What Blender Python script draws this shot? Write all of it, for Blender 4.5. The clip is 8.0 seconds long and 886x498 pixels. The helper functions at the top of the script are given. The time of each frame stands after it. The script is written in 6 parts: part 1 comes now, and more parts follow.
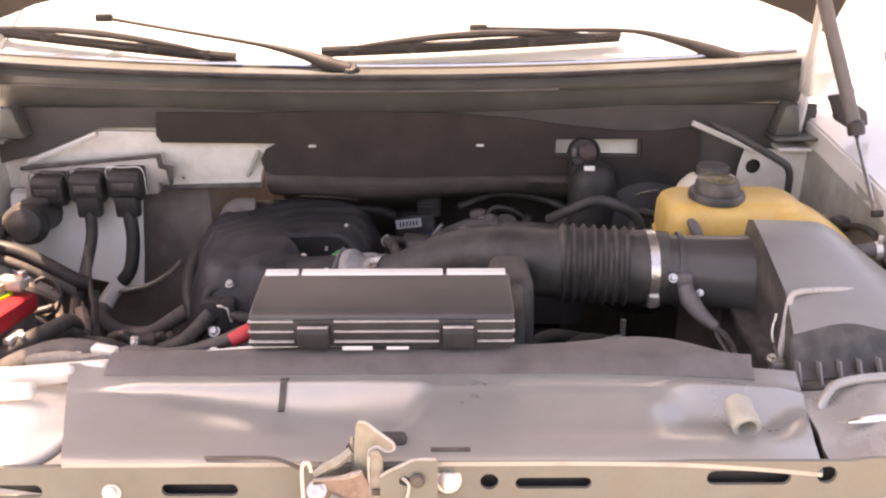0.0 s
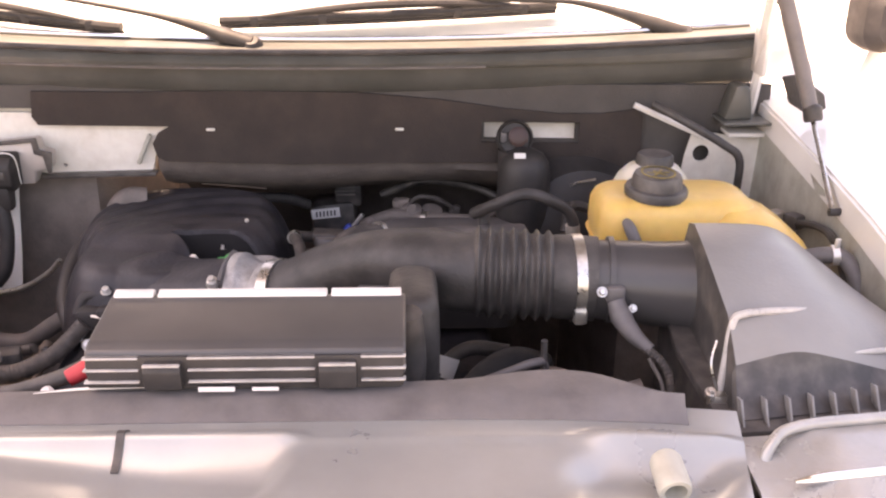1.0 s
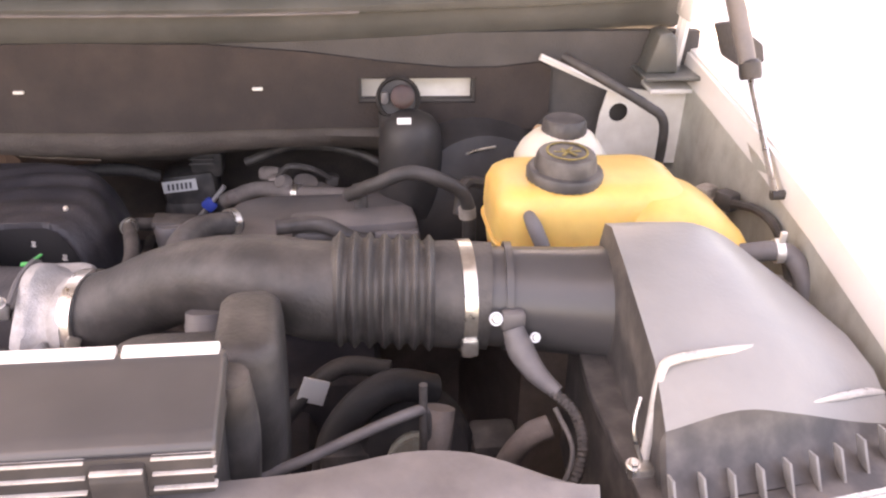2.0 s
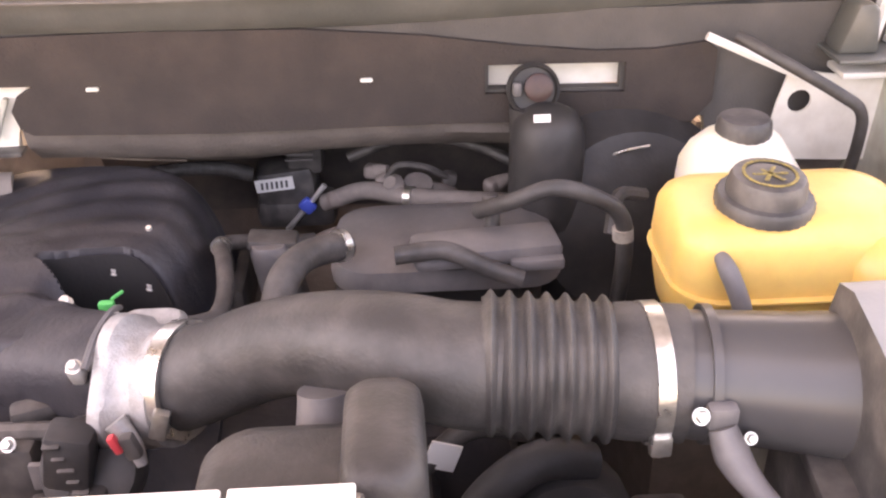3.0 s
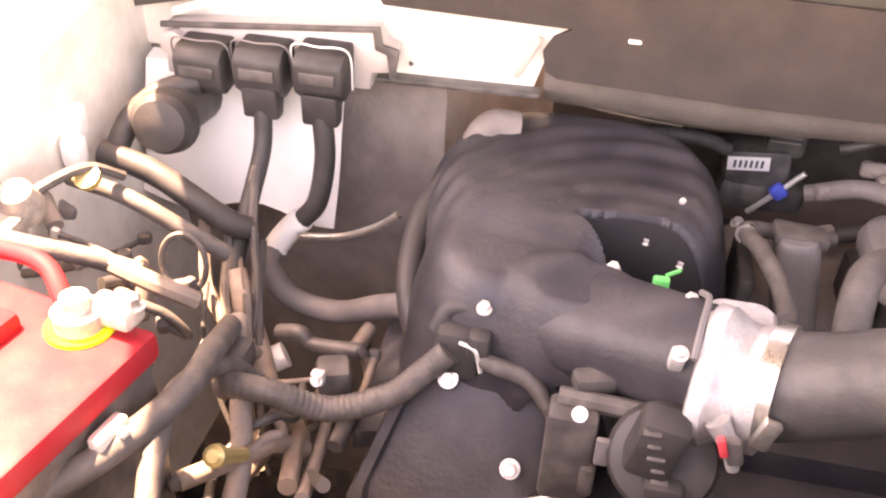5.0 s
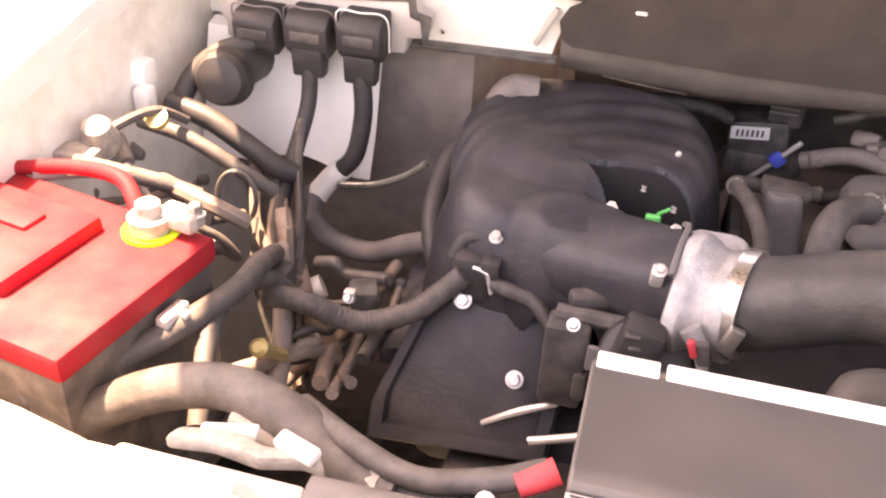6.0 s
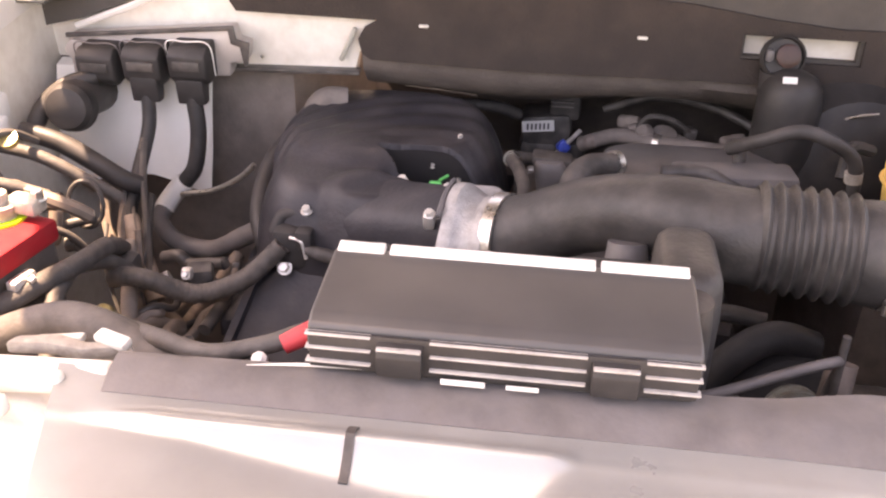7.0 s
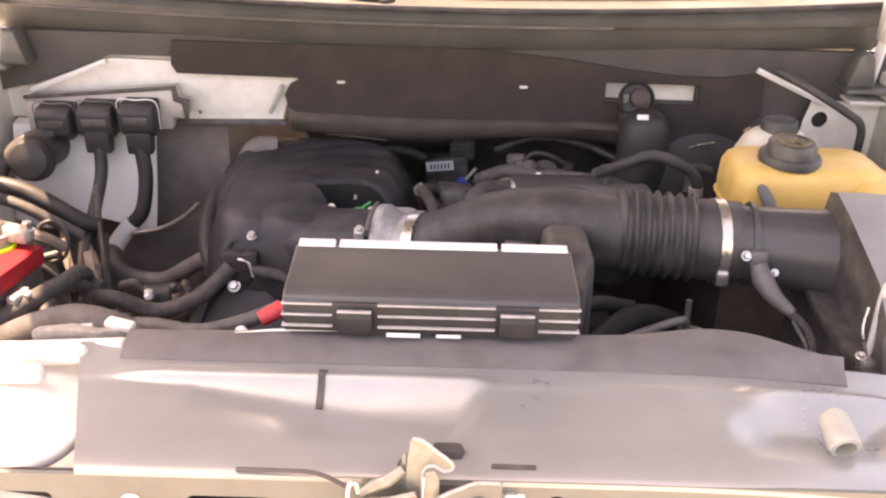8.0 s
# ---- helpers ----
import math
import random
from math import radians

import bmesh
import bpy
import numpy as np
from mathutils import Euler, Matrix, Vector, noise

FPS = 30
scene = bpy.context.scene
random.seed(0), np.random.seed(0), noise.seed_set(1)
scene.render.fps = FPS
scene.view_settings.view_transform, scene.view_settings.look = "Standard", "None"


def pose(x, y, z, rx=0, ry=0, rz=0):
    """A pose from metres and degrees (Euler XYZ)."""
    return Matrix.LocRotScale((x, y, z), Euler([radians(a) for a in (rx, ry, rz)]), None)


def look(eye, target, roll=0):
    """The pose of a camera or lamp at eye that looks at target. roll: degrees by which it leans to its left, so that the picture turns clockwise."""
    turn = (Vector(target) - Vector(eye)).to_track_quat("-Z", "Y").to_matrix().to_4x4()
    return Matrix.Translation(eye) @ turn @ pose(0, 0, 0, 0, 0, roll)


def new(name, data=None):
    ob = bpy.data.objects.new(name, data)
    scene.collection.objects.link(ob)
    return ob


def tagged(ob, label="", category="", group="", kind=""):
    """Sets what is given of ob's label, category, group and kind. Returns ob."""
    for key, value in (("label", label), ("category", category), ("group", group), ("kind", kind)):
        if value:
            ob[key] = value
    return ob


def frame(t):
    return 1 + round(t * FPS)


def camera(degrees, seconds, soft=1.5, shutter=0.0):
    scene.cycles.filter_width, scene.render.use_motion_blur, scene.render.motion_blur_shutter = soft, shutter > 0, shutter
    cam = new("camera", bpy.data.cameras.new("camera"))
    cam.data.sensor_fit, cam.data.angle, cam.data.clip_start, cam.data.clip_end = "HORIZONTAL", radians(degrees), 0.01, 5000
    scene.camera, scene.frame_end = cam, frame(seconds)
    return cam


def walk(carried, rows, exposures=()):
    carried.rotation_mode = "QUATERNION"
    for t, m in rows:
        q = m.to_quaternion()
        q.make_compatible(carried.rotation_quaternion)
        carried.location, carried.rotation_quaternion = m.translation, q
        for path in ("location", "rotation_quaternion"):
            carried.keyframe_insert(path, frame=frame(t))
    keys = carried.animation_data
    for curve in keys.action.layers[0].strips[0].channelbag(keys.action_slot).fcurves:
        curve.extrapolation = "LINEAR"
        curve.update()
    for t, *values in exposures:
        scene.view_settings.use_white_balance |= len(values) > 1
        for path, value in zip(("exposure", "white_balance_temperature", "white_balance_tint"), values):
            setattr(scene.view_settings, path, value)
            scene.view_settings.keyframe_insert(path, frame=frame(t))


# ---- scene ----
cam = camera(50.1, 8.0, soft=2.2)
# seconds, place in metres, turn in degrees
ROWS = [
    (0.0, 0.0007, 0.0010, 1.4793, 70.06, 0.24, -0.06),
    (0.5, 0.0463, 0.0707, 1.4779, 69.31, 0.20, -1.31),
    (1.0, 0.0735, 0.1641, 1.4692, 67.92, -0.44, -2.10),
    (1.5, 0.0957, 0.2785, 1.4595, 65.92, -1.16, -5.41),
    (1.7, 0.1127, 0.3273, 1.4585, 64.66, -1.47, -6.98),
    (2.25, 0.1560, 0.4660, 1.4545, 62.10, -0.50, -6.50),
    (2.8, 0.1361, 0.5789, 1.4502, 60.18, 0.83, -3.34),
    (3.0, 0.0980, 0.6056, 1.4496, 59.39, 0.96, -2.98),
    (3.5, 0.0062, 0.6442, 1.4520, 57.73, 0.55, -1.54),
    (4.0, -0.0924, 0.6594, 1.4501, 56.94, -0.25, 2.43),
    (4.5, -0.1762, 0.6649, 1.4509, 56.13, -1.30, 7.24),
    (5.0, -0.2356, 0.6504, 1.4488, 55.42, -2.53, 11.72),
    (5.2, -0.2459, 0.6373, 1.4507, 55.03, -2.58, 12.87),
    (5.75, -0.2200, 0.5700, 1.4570, 55.30, -2.50, 15.00),
    (6.3, -0.1360, 0.4749, 1.4600, 57.07, -2.17, 13.58),
    (6.5, -0.1025, 0.4401, 1.4570, 58.55, -1.92, 11.39),
    (7.0, -0.0363, 0.3461, 1.4577, 60.43, -0.88, 7.65),
    (7.5, -0.0361, 0.2397, 1.4744, 62.16, -1.45, 3.86),
    (8.0, -0.0501, 0.1255, 1.4954, 64.69, -1.40, 0.80),
]
# the clip's camera opens up as it comes in over the shaded engine
STOPS = ((0.0, 2.1, 10200), (1.0, 2.46, 10500), (1.5, 2.86, 10900), (3.0, 3.42, 10900), (3.5, 3.74, 11300), (4.0, 3.86, 11800), (4.5, 4.02, 12400), (5.2, 3.96, 13200), (6.3, 3.13, 11900), (7.0, 2.83, 11200), (8.0, 2.53, 10900))
walk(cam, [(t, pose(x, y, z, rx, ry, rz)) for t, x, y, z, rx, ry, rz in ROWS], exposures=[(t, e, k, 32 + 9 * max(0.0, 1 - abs(t - 4.9) / 2.2)) for t, e, k in STOPS])

# ---- light ----
world = bpy.data.worlds.new("sky")
scene.world = world
world.use_nodes = True
wn = world.node_tree
sky = wn.nodes.new("ShaderNodeTexSky")
sky.sky_type = "NISHITA"
sky.sun_disc = False
sky.sun_elevation = radians(68.6)
sky.sun_rotation = radians(-73)
sky.dust_density = 2.0
wn.nodes["Background"].inputs["Strength"].default_value = 0.15
wn.links.new(sky.outputs["Color"], wn.nodes["Background"].inputs["Color"])
sun = new("sun", bpy.data.lights.new("sun", "SUN"))
sun.data.energy = 4.0
sun.data.angle = radians(0.6)
sun.data.color = (1.0, 0.95, 0.88)
sun.matrix_world = look((-3.6, 1.1, 9.3), (0, 0, 0))


# ---- materials ----
def mat(name, color, rough=0.5, metal=0.0, var=0.25, scale=18.0, bump=0.15, grain=260.0, dirt=None, dirt_amount=0.0, coat=0.0, spec=0.5, trans=0.0, sss=0.0):
    m = bpy.data.materials.new(name)
    m.use_nodes = True
    nt = m.node_tree
    p = nt.nodes["Principled BSDF"]
    tc = nt.nodes.new("ShaderNodeTexCoord")
    big = nt.nodes.new("ShaderNodeTexNoise")
    big.inputs["Scale"].default_value = scale
    big.inputs["Detail"].default_value = 6.0
    big.inputs["Roughness"].default_value = 0.65
    small = nt.nodes.new("ShaderNodeTexNoise")
    small.inputs["Scale"].default_value = grain
    small.inputs["Detail"].default_value = 3.0
    nt.links.new(tc.outputs["Object"], big.inputs["Vector"])
    nt.links.new(tc.outputs["Object"], small.inputs["Vector"])
    ramp = nt.nodes.new("ShaderNodeValToRGB")
    ramp.color_ramp.elements[0].position = 0.3
    ramp.color_ramp.elements[1].position = 0.7
    ramp.color_ramp.elements[0].color = tuple(c * (1 - var) for c in color) + (1,)
    ramp.color_ramp.elements[1].color = tuple(min(1, c * (1 + var)) for c in color) + (1,)
    nt.links.new(big.outputs["Fac"], ramp.inputs["Fac"])
    last = ramp.outputs["Color"]
    if dirt:
        mask = nt.nodes.new("ShaderNodeMapRange")
        mask.interpolation_type = "SMOOTHSTEP"
        mask.inputs["From Min"].default_value = 0.32
        mask.inputs["From Max"].default_value = 0.85
        mask.inputs["To Max"].default_value = dirt_amount
        blot = nt.nodes.new("ShaderNodeTexNoise")
        blot.inputs["Scale"].default_value = scale * 2.3
        blot.inputs["Detail"].default_value = 8.0
        nt.links.new(tc.outputs["Object"], blot.inputs["Vector"])
        nt.links.new(blot.outputs["Fac"], mask.inputs["Value"])
        mix = nt.nodes.new("ShaderNodeMix")
        mix.data_type = "RGBA"
        nt.links.new(mask.outputs["Result"], mix.inputs["Factor"])
        nt.links.new(last, mix.inputs[6])
        mix.inputs[7].default_value = (*dirt, 1)
        last = mix.outputs[2]
    nt.links.new(last, p.inputs["Base Color"])
    rr = nt.nodes.new("ShaderNodeMapRange")
    rr.inputs["From Min"].default_value = 0.3
    rr.inputs["From Max"].default_value = 0.7
    rr.inputs["To Min"].default_value = max(0.02, rough * 0.8)
    rr.inputs["To Max"].default_value = min(1.0, rough * 1.25)
    nt.links.new(big.outputs["Fac"], rr.inputs["Value"])
    nt.links.new(rr.outputs["Result"], p.inputs["Roughness"])
    if bump:
        b = nt.nodes.new("ShaderNodeBump")
        b.inputs["Strength"].default_value = bump
        b.inputs["Distance"].default_value = 0.002
        nt.links.new(small.outputs["Fac"], b.inputs["Height"])
        nt.links.new(b.outputs["Normal"], p.inputs["Normal"])
    p.inputs["Metallic"].default_value = metal
    p.inputs["Coat Weight"].default_value = coat
    p.inputs["Coat Roughness"].default_value = 0.08
    p.inputs["Specular IOR Level"].default_value = spec
    p.inputs["Transmission Weight"].default_value = trans
    if sss:
        p.inputs["Subsurface Weight"].default_value = sss
        p.inputs["Subsurface Radius"].default_value = (0.02, 0.012, 0.004)
    return m


DUST = (0.26, 0.23, 0.21)
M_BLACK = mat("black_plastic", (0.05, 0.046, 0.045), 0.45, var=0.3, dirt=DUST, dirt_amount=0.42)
M_LID = mat("satin_black_lid", (0.07, 0.067, 0.068), 0.33, var=0.1, scale=5, dirt=DUST, dirt_amount=0.16, bump=0.0)
M_BLUEBLACK = mat("engine_plastic", (0.025, 0.024, 0.03), 0.52, scale=9, dirt=(0.145, 0.13, 0.13), dirt_amount=0.32, bump=0.4, grain=180)
M_RUBBER = mat("rubber", (0.041, 0.038, 0.037), 0.52, scale=14, dirt=(0.2, 0.178, 0.165), dirt_amount=0.33, bump=0.3)
M_HOSE = mat("dusty_hose", (0.065, 0.058, 0.054), 0.6, dirt=(0.2, 0.175, 0.162), dirt_amount=0.45, scale=26, bump=0.35)
M_GREYPL = mat("grey_plastic", (0.14, 0.13, 0.13), 0.5, dirt=DUST, dirt_amount=0.3)
M_MAT = mat("dusty_bulkhead_felt", (0.075, 0.069, 0.065), 0.9, var=0.3, scale=6, bump=0.5, grain=420, dirt=(0.14, 0.125, 0.115), dirt_amount=0.5)
M_FELT = mat("dark_brown_felt", (0.04, 0.031, 0.028), 0.95, var=0.3, scale=9, bump=0.7, grain=380, dirt=(0.09, 0.066, 0.055), dirt_amount=0.45)
M_MATLOW = mat("dusty_felt", (0.12, 0.1, 0.09), 0.9, scale=9, bump=0.6, grain=300, dirt=(0.24, 0.2, 0.175), dirt_amount=0.7)
M_SUPPORT = mat("silver_paint", (0.375, 0.383, 0.375), 0.3, metal=0.35, var=0.12, scale=5, dirt=(0.34, 0.325, 0.3), dirt_amount=0.5, bump=0.03, coat=0.22)
M_ZINC = mat("dull_zinc", (0.3, 0.31, 0.27), 0.5, metal=0.35, var=0.2, scale=50, bump=0.3, dirt=(0.24, 0.16, 0.11), dirt_amount=0.6)
M_FLANGE = mat("dusty_primer", (0.17, 0.178, 0.155), 0.5, var=0.15, dirt=(0.2, 0.175, 0.145), dirt_amount=0.5)
M_WHITE = mat("white_body_paint", (0.78, 0.76, 0.73), 0.22, var=0.05, scale=6, bump=0.0, coat=0.6, dirt=(0.6, 0.55, 0.48), dirt_amount=0.25)
M_APRON = mat("apron_primer", (0.42, 0.42, 0.37), 0.5, var=0.14, dirt=(0.25, 0.21, 0.17), dirt_amount=0.6)
# pale edge lines: the sky's glint on bevels, put in as colour
M_EDGESHEEN = mat("pale_edge_sheen", (0.45, 0.43, 0.41), 0.3, var=0.2, scale=60, bump=0.1)
M_PALESTRIP = mat("pale_strip_and_glint", (0.78, 0.76, 0.73), 0.5, var=0.08, scale=30)
M_ALU = mat("cast_aluminium", (0.46, 0.445, 0.435), 0.45, metal=0.5, var=0.22, scale=50, bump=0.5, grain=500, dirt=(0.27, 0.245, 0.23), dirt_amount=0.55)
M_STEEL = mat("zinc_steel", (0.68, 0.66, 0.62), 0.3, metal=0.9, var=0.15, scale=60, dirt=(0.35, 0.28, 0.22), dirt_amount=0.4)
M_BOLT = mat("bolt_zinc", (0.75, 0.72, 0.68), 0.35, metal=0.6, var=0.1)
M_YELLOW = mat("yellowed_polyethylene", (0.86, 0.55, 0.18), 0.34, var=0.1, scale=14, dirt=(0.62, 0.34, 0.09), dirt_amount=0.45, bump=0.05, sss=0.3)
M_RESV = mat("white_polyethylene", (0.72, 0.68, 0.58), 0.35, var=0.08, sss=0.2)
M_RED = mat("red_plastic", (0.66, 0.05, 0.062), 0.45, var=0.15, bump=0.05, dirt=(0.6, 0.15, 0.15), dirt_amount=0.42, spec=0.4)
M_BATTRED = mat("battery_red", (0.34, 0.016, 0.022), 0.6, var=0.2, bump=0.08, dirt=(0.3, 0.045, 0.045), dirt_amount=0.5, spec=0.2)
M_BATT = mat("battery_case", (0.06, 0.052, 0.048), 0.45, dirt=(0.3, 0.24, 0.2), dirt_amount=0.5)
M_SHIELD = mat("dusty_heat_shield", (0.24, 0.2, 0.18), 0.7, var=0.3, scale=12, bump=0.5, dirt=(0.13, 0.1, 0.09), dirt_amount=0.6)
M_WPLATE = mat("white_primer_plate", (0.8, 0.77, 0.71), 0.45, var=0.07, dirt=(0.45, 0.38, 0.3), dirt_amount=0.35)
M_ECU = mat("ecu_housing", (0.5, 0.46, 0.44), 0.4, metal=0.3, var=0.1)
M_TAPE = mat("white_tape", (0.8, 0.78, 0.74), 0.6, var=0.06)
M_LABEL = mat("paper_label", (0.8, 0.79, 0.77), 0.6, var=0.04, bump=0.0)
M_INK = mat("label_ink", (0.08, 0.08, 0.08), 0.6, bump=0.0)
M_SLOTSHADE = mat("slot_shade_black", (0.016, 0.015, 0.016), 0.85, var=0.2, scale=30, bump=0.2, spec=0.25)
M_CAPINK = mat("worn_yellow_print", (0.3, 0.22, 0.06), 0.6, var=0.6, scale=160, bump=0.0, dirt=(0.06, 0.055, 0.05), dirt_amount=0.9)
M_BLUE = mat("blue_handle", (0.05, 0.12, 0.6), 0.35)
M_GREEN = mat("green_clip", (0.03, 0.5, 0.14), 0.35)
M_LIME = mat("lime_felt_ring", (0.5, 0.72, 0.03), 0.7)
M_BRASS = mat("yellow_zinc", (0.7, 0.55, 0.25), 0.4, metal=0.6)
M_CORR = mat("corroded_lead", (0.32, 0.285, 0.25), 0.7, metal=0.2, var=0.35, scale=60, bump=0.35, dirt=(0.52, 0.48, 0.42), dirt_amount=0.6)
M_COWL = mat("cowl_plastic", (0.09, 0.093, 0.086), 0.36, var=0.14, scale=7, dirt=(0.22, 0.215, 0.2), dirt_amount=0.32)
M_WIPER = mat("wiper_black", (0.03, 0.028, 0.028), 0.55, var=0.2, dirt=(0.12, 0.105, 0.1), dirt_amount=0.25)
M_GROUND = mat("concrete_ground", (0.42, 0.39, 0.35), 0.9, var=0.2, scale=1.2, bump=0.5, grain=60, dirt=(0.25, 0.22, 0.19), dirt_amount=0.6)
M_CHROME = mat("chrome", (0.8, 0.79, 0.77), 0.16, metal=1.0, var=0.05, bump=0.0)
M_AIRLID = mat("grey_sheen_plastic", (0.235, 0.232, 0.225), 0.38, var=0.12, scale=7, bump=0.12, dirt=(0.35, 0.33, 0.31), dirt_amount=0.35)
M_PANEL = mat("white_panel_paint", (0.87, 0.85, 0.81), 0.5, var=0.05, scale=8, bump=0.02, dirt=(0.6, 0.54, 0.46), dirt_amount=0.15)
M_MAROON = mat("dark_maroon_plastic", (0.055, 0.026, 0.023), 0.4, var=0.3, scale=60)
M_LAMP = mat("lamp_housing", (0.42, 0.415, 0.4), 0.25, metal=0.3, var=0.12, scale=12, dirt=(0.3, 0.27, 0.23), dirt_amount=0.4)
M_COPPER = mat("rusty_steel", (0.26, 0.185, 0.145), 0.65, metal=0.3, var=0.3, scale=70, dirt=(0.34, 0.3, 0.26), dirt_amount=0.6)
M_TAN = mat("tan_conduit", (0.17, 0.13, 0.105), 0.6, var=0.3, scale=40, dirt=(0.24, 0.2, 0.17), dirt_amount=0.4)
M_BUFF = mat("buff_conduit", (0.4, 0.31, 0.25), 0.6, var=0.2, scale=40, dirt=(0.2, 0.16, 0.135), dirt_amount=0.45)
M_PALEHOSE = mat("dust_caked_rubber", (0.21, 0.18, 0.165), 0.7, var=0.25, scale=30, dirt=(0.13, 0.11, 0.1), dirt_amount=0.5)
M_GLASS = mat("pale_windshield", (0.74, 0.75, 0.72), 0.12, var=0.06, scale=4, bump=0.0, spec=0.8, trans=0.25)
M_DARKGLASS = mat("side_glass", (0.03, 0.035, 0.035), 0.08, var=0.1, bump=0.0)


# ---- building helpers ----
def thing(name, label, category, at=(0, 0, 0), group="", kind=""):
    ob = new(name)
    ob.empty_display_size = 0.05
    ob.location = at
    return tagged(ob, label, category, group, kind)


def part(name, bm, material, parent=None, label="", sharp=38):
    bmesh.ops.recalc_face_normals(bm, faces=bm.faces)
    me = bpy.data.meshes.new(name)
    bm.to_mesh(me)
    bm.free()
    me.materials.append(material)
    for f in me.polygons:
        f.use_smooth = True
    me.set_sharp_from_angle(angle=radians(sharp))
    ob = new(name, me)
    if parent is not None:
        ob.parent = parent
        if parent.type == "EMPTY":
            ob.matrix_parent_inverse = Matrix.Translation(-parent.location)
    if label:
        tagged(ob, label)
    return ob


def join(*bms):
    out = bmesh.new()
    for b in bms:
        me = bpy.data.meshes.new("tmp")
        b.to_mesh(me)
        b.free()
        out.from_mesh(me)
        bpy.data.meshes.remove(me)
    return out


def turned(bm, m):
    bmesh.ops.transform(bm, matrix=m, verts=bm.verts)
    return bm


def box(c, s, bevel=0.003, m=None, seg=2):
    """A rounded block: centre, sizes, bevel, an extra turn about its centre."""
    bm = bmesh.new()
    bmesh.ops.create_cube(bm, size=1)
    bmesh.ops.scale(bm, vec=s, verts=bm.verts)
    if bevel:
        bmesh.ops.bevel(bm, geom=bm.edges[:], offset=min(bevel, min(s) * 0.45), segments=seg, profile=0.5, affect="EDGES")
    if m is not None:
        bmesh.ops.transform(bm, matrix=m, verts=bm.verts)
    bmesh.ops.translate(bm, vec=c, verts=bm.verts)
    return bm


def span(a, b, bevel=0.003):
    """A rounded block between two corners."""
    a, b = Vector(a), Vector(b)
    return box((a + b) / 2, [abs(v) for v in (b - a)], bevel)


def prism(outline, a, b, axis="x", bevel=0.0, seg=2):
    """A closed outline in the two other axes, drawn out along one axis from a to b."""
    def at(u, v, w):
        return {"x": (w, u, v), "y": (u, w, v), "z": (u, v, w)}[axis]
    bm = bmesh.new()
    lo = [bm.verts.new(at(u, v, a)) for u, v in outline]
    hi = [bm.verts.new(at(u, v, b)) for u, v in outline]
    bm.faces.new(lo)
    bm.faces.new(hi)
    n = len(lo)
    for i in range(n):
        bm.faces.new((lo[i], lo[(i + 1) % n], hi[(i + 1) % n], hi[i]))
    bmesh.ops.recalc_face_normals(bm, faces=bm.faces)
    if bevel:
        bmesh.ops.bevel(bm, geom=bm.edges[:], offset=bevel, segments=seg, profile=0.5, affect="EDGES")
    return bm


def loft(rings, caps=True, closed=True):
    bm = bmesh.new()
    vs = [[bm.verts.new(p) for p in r] for r in rings]
    n = len(vs[0])
    for r0, r1 in zip(vs, vs[1:]):
        for i in range(n if closed else n - 1):
            bm.faces.new((r0[i], r0[(i + 1) % n], r1[(i + 1) % n], r1[i]))
    if caps and closed:
        bm.faces.new(vs[0])
        bm.faces.new(vs[-1])
    return bm


def smooth_path(pts, steps=6):
    pts = [Vector(p) for p in pts]
    if len(pts) < 3:
        return pts
    ext = [pts[0] * 2 - pts[1]] + pts + [pts[-1] * 2 - pts[-2]]
    out = []
    for i in range(1, len(ext) - 2):
        p0, p1, p2, p3 = ext[i - 1:i + 3]
        for k in range(steps):
            t = k / steps
            out.append(0.5 * (2 * p1 + (p2 - p0) * t + (2 * p0 - 5 * p1 + 4 * p2 - p3) * t * t + (3 * p1 - p0 - 3 * p2 + p3) * t ** 3))
    out.append(pts[-1])
    return out


def tube(pts, r, seg=12, steps=6, ridge=0.0, pitch=0.006):
    """A round hose along a smooth path; r: one radius or one for each point. ridge: ribs like a split conduit or bellows."""
    path = smooth_path(pts, steps)
    if ridge:
        fine = []
        for a, b in zip(path, path[1:]):
            k = max(1, int((b - a).length / (pitch / 4)))
            fine += [a.lerp(b, i / k) for i in range(k)]
        path = fine + [path[-1]]
    n = len(path)
    rs = [r] * n if not isinstance(r, (list, tuple)) else [float(np.interp(i / (n - 1), np.linspace(0, 1, len(r)), r)) for i in range(n)]
    rings, up, run = [], None, 0.0
    for i, p in enumerate(path):
        d = (path[min(i + 1, n - 1)] - path[max(i - 1, 0)]).normalized()
        if up is None:
            up = d.orthogonal().normalized()
        up = (up - d * up.dot(d)).normalized()
        side = d.cross(up)
        if i:
            run += (p - path[i - 1]).length
        rad = rs[i] + (ridge * math.sin(2 * math.pi * run / pitch) if ridge else 0)
        rings.append([p + (up * math.cos(a) + side * math.sin(a)) * rad for a in [2 * math.pi * k / seg for k in range(seg)]])
    return loft(rings)


def lathe(profile, base, axis=(0, 0, 1), seg=24, lobes=0, depth=0.0, caps=True):
    """A turned body: (radius, height) pairs up its axis. lobes: grip ribs round it."""
    q = Vector((0, 0, 1)).rotation_difference(Vector(axis)).to_matrix().to_4x4()
    m = Matrix.Translation(base) @ q
    rings = []
    for r, h in profile:
        ring = []
        for k in range(seg):
            a = 2 * math.pi * k / seg
            rr = max(r, 0.0001) * (1 + (depth * (1 if (k * lobes * 2 // seg) % 2 else -1) if lobes and r > 0.01 else 0))
            ring.append(m @ Vector((rr * math.cos(a), rr * math.sin(a), h)))
        rings.append(ring)
    return loft(rings, caps)


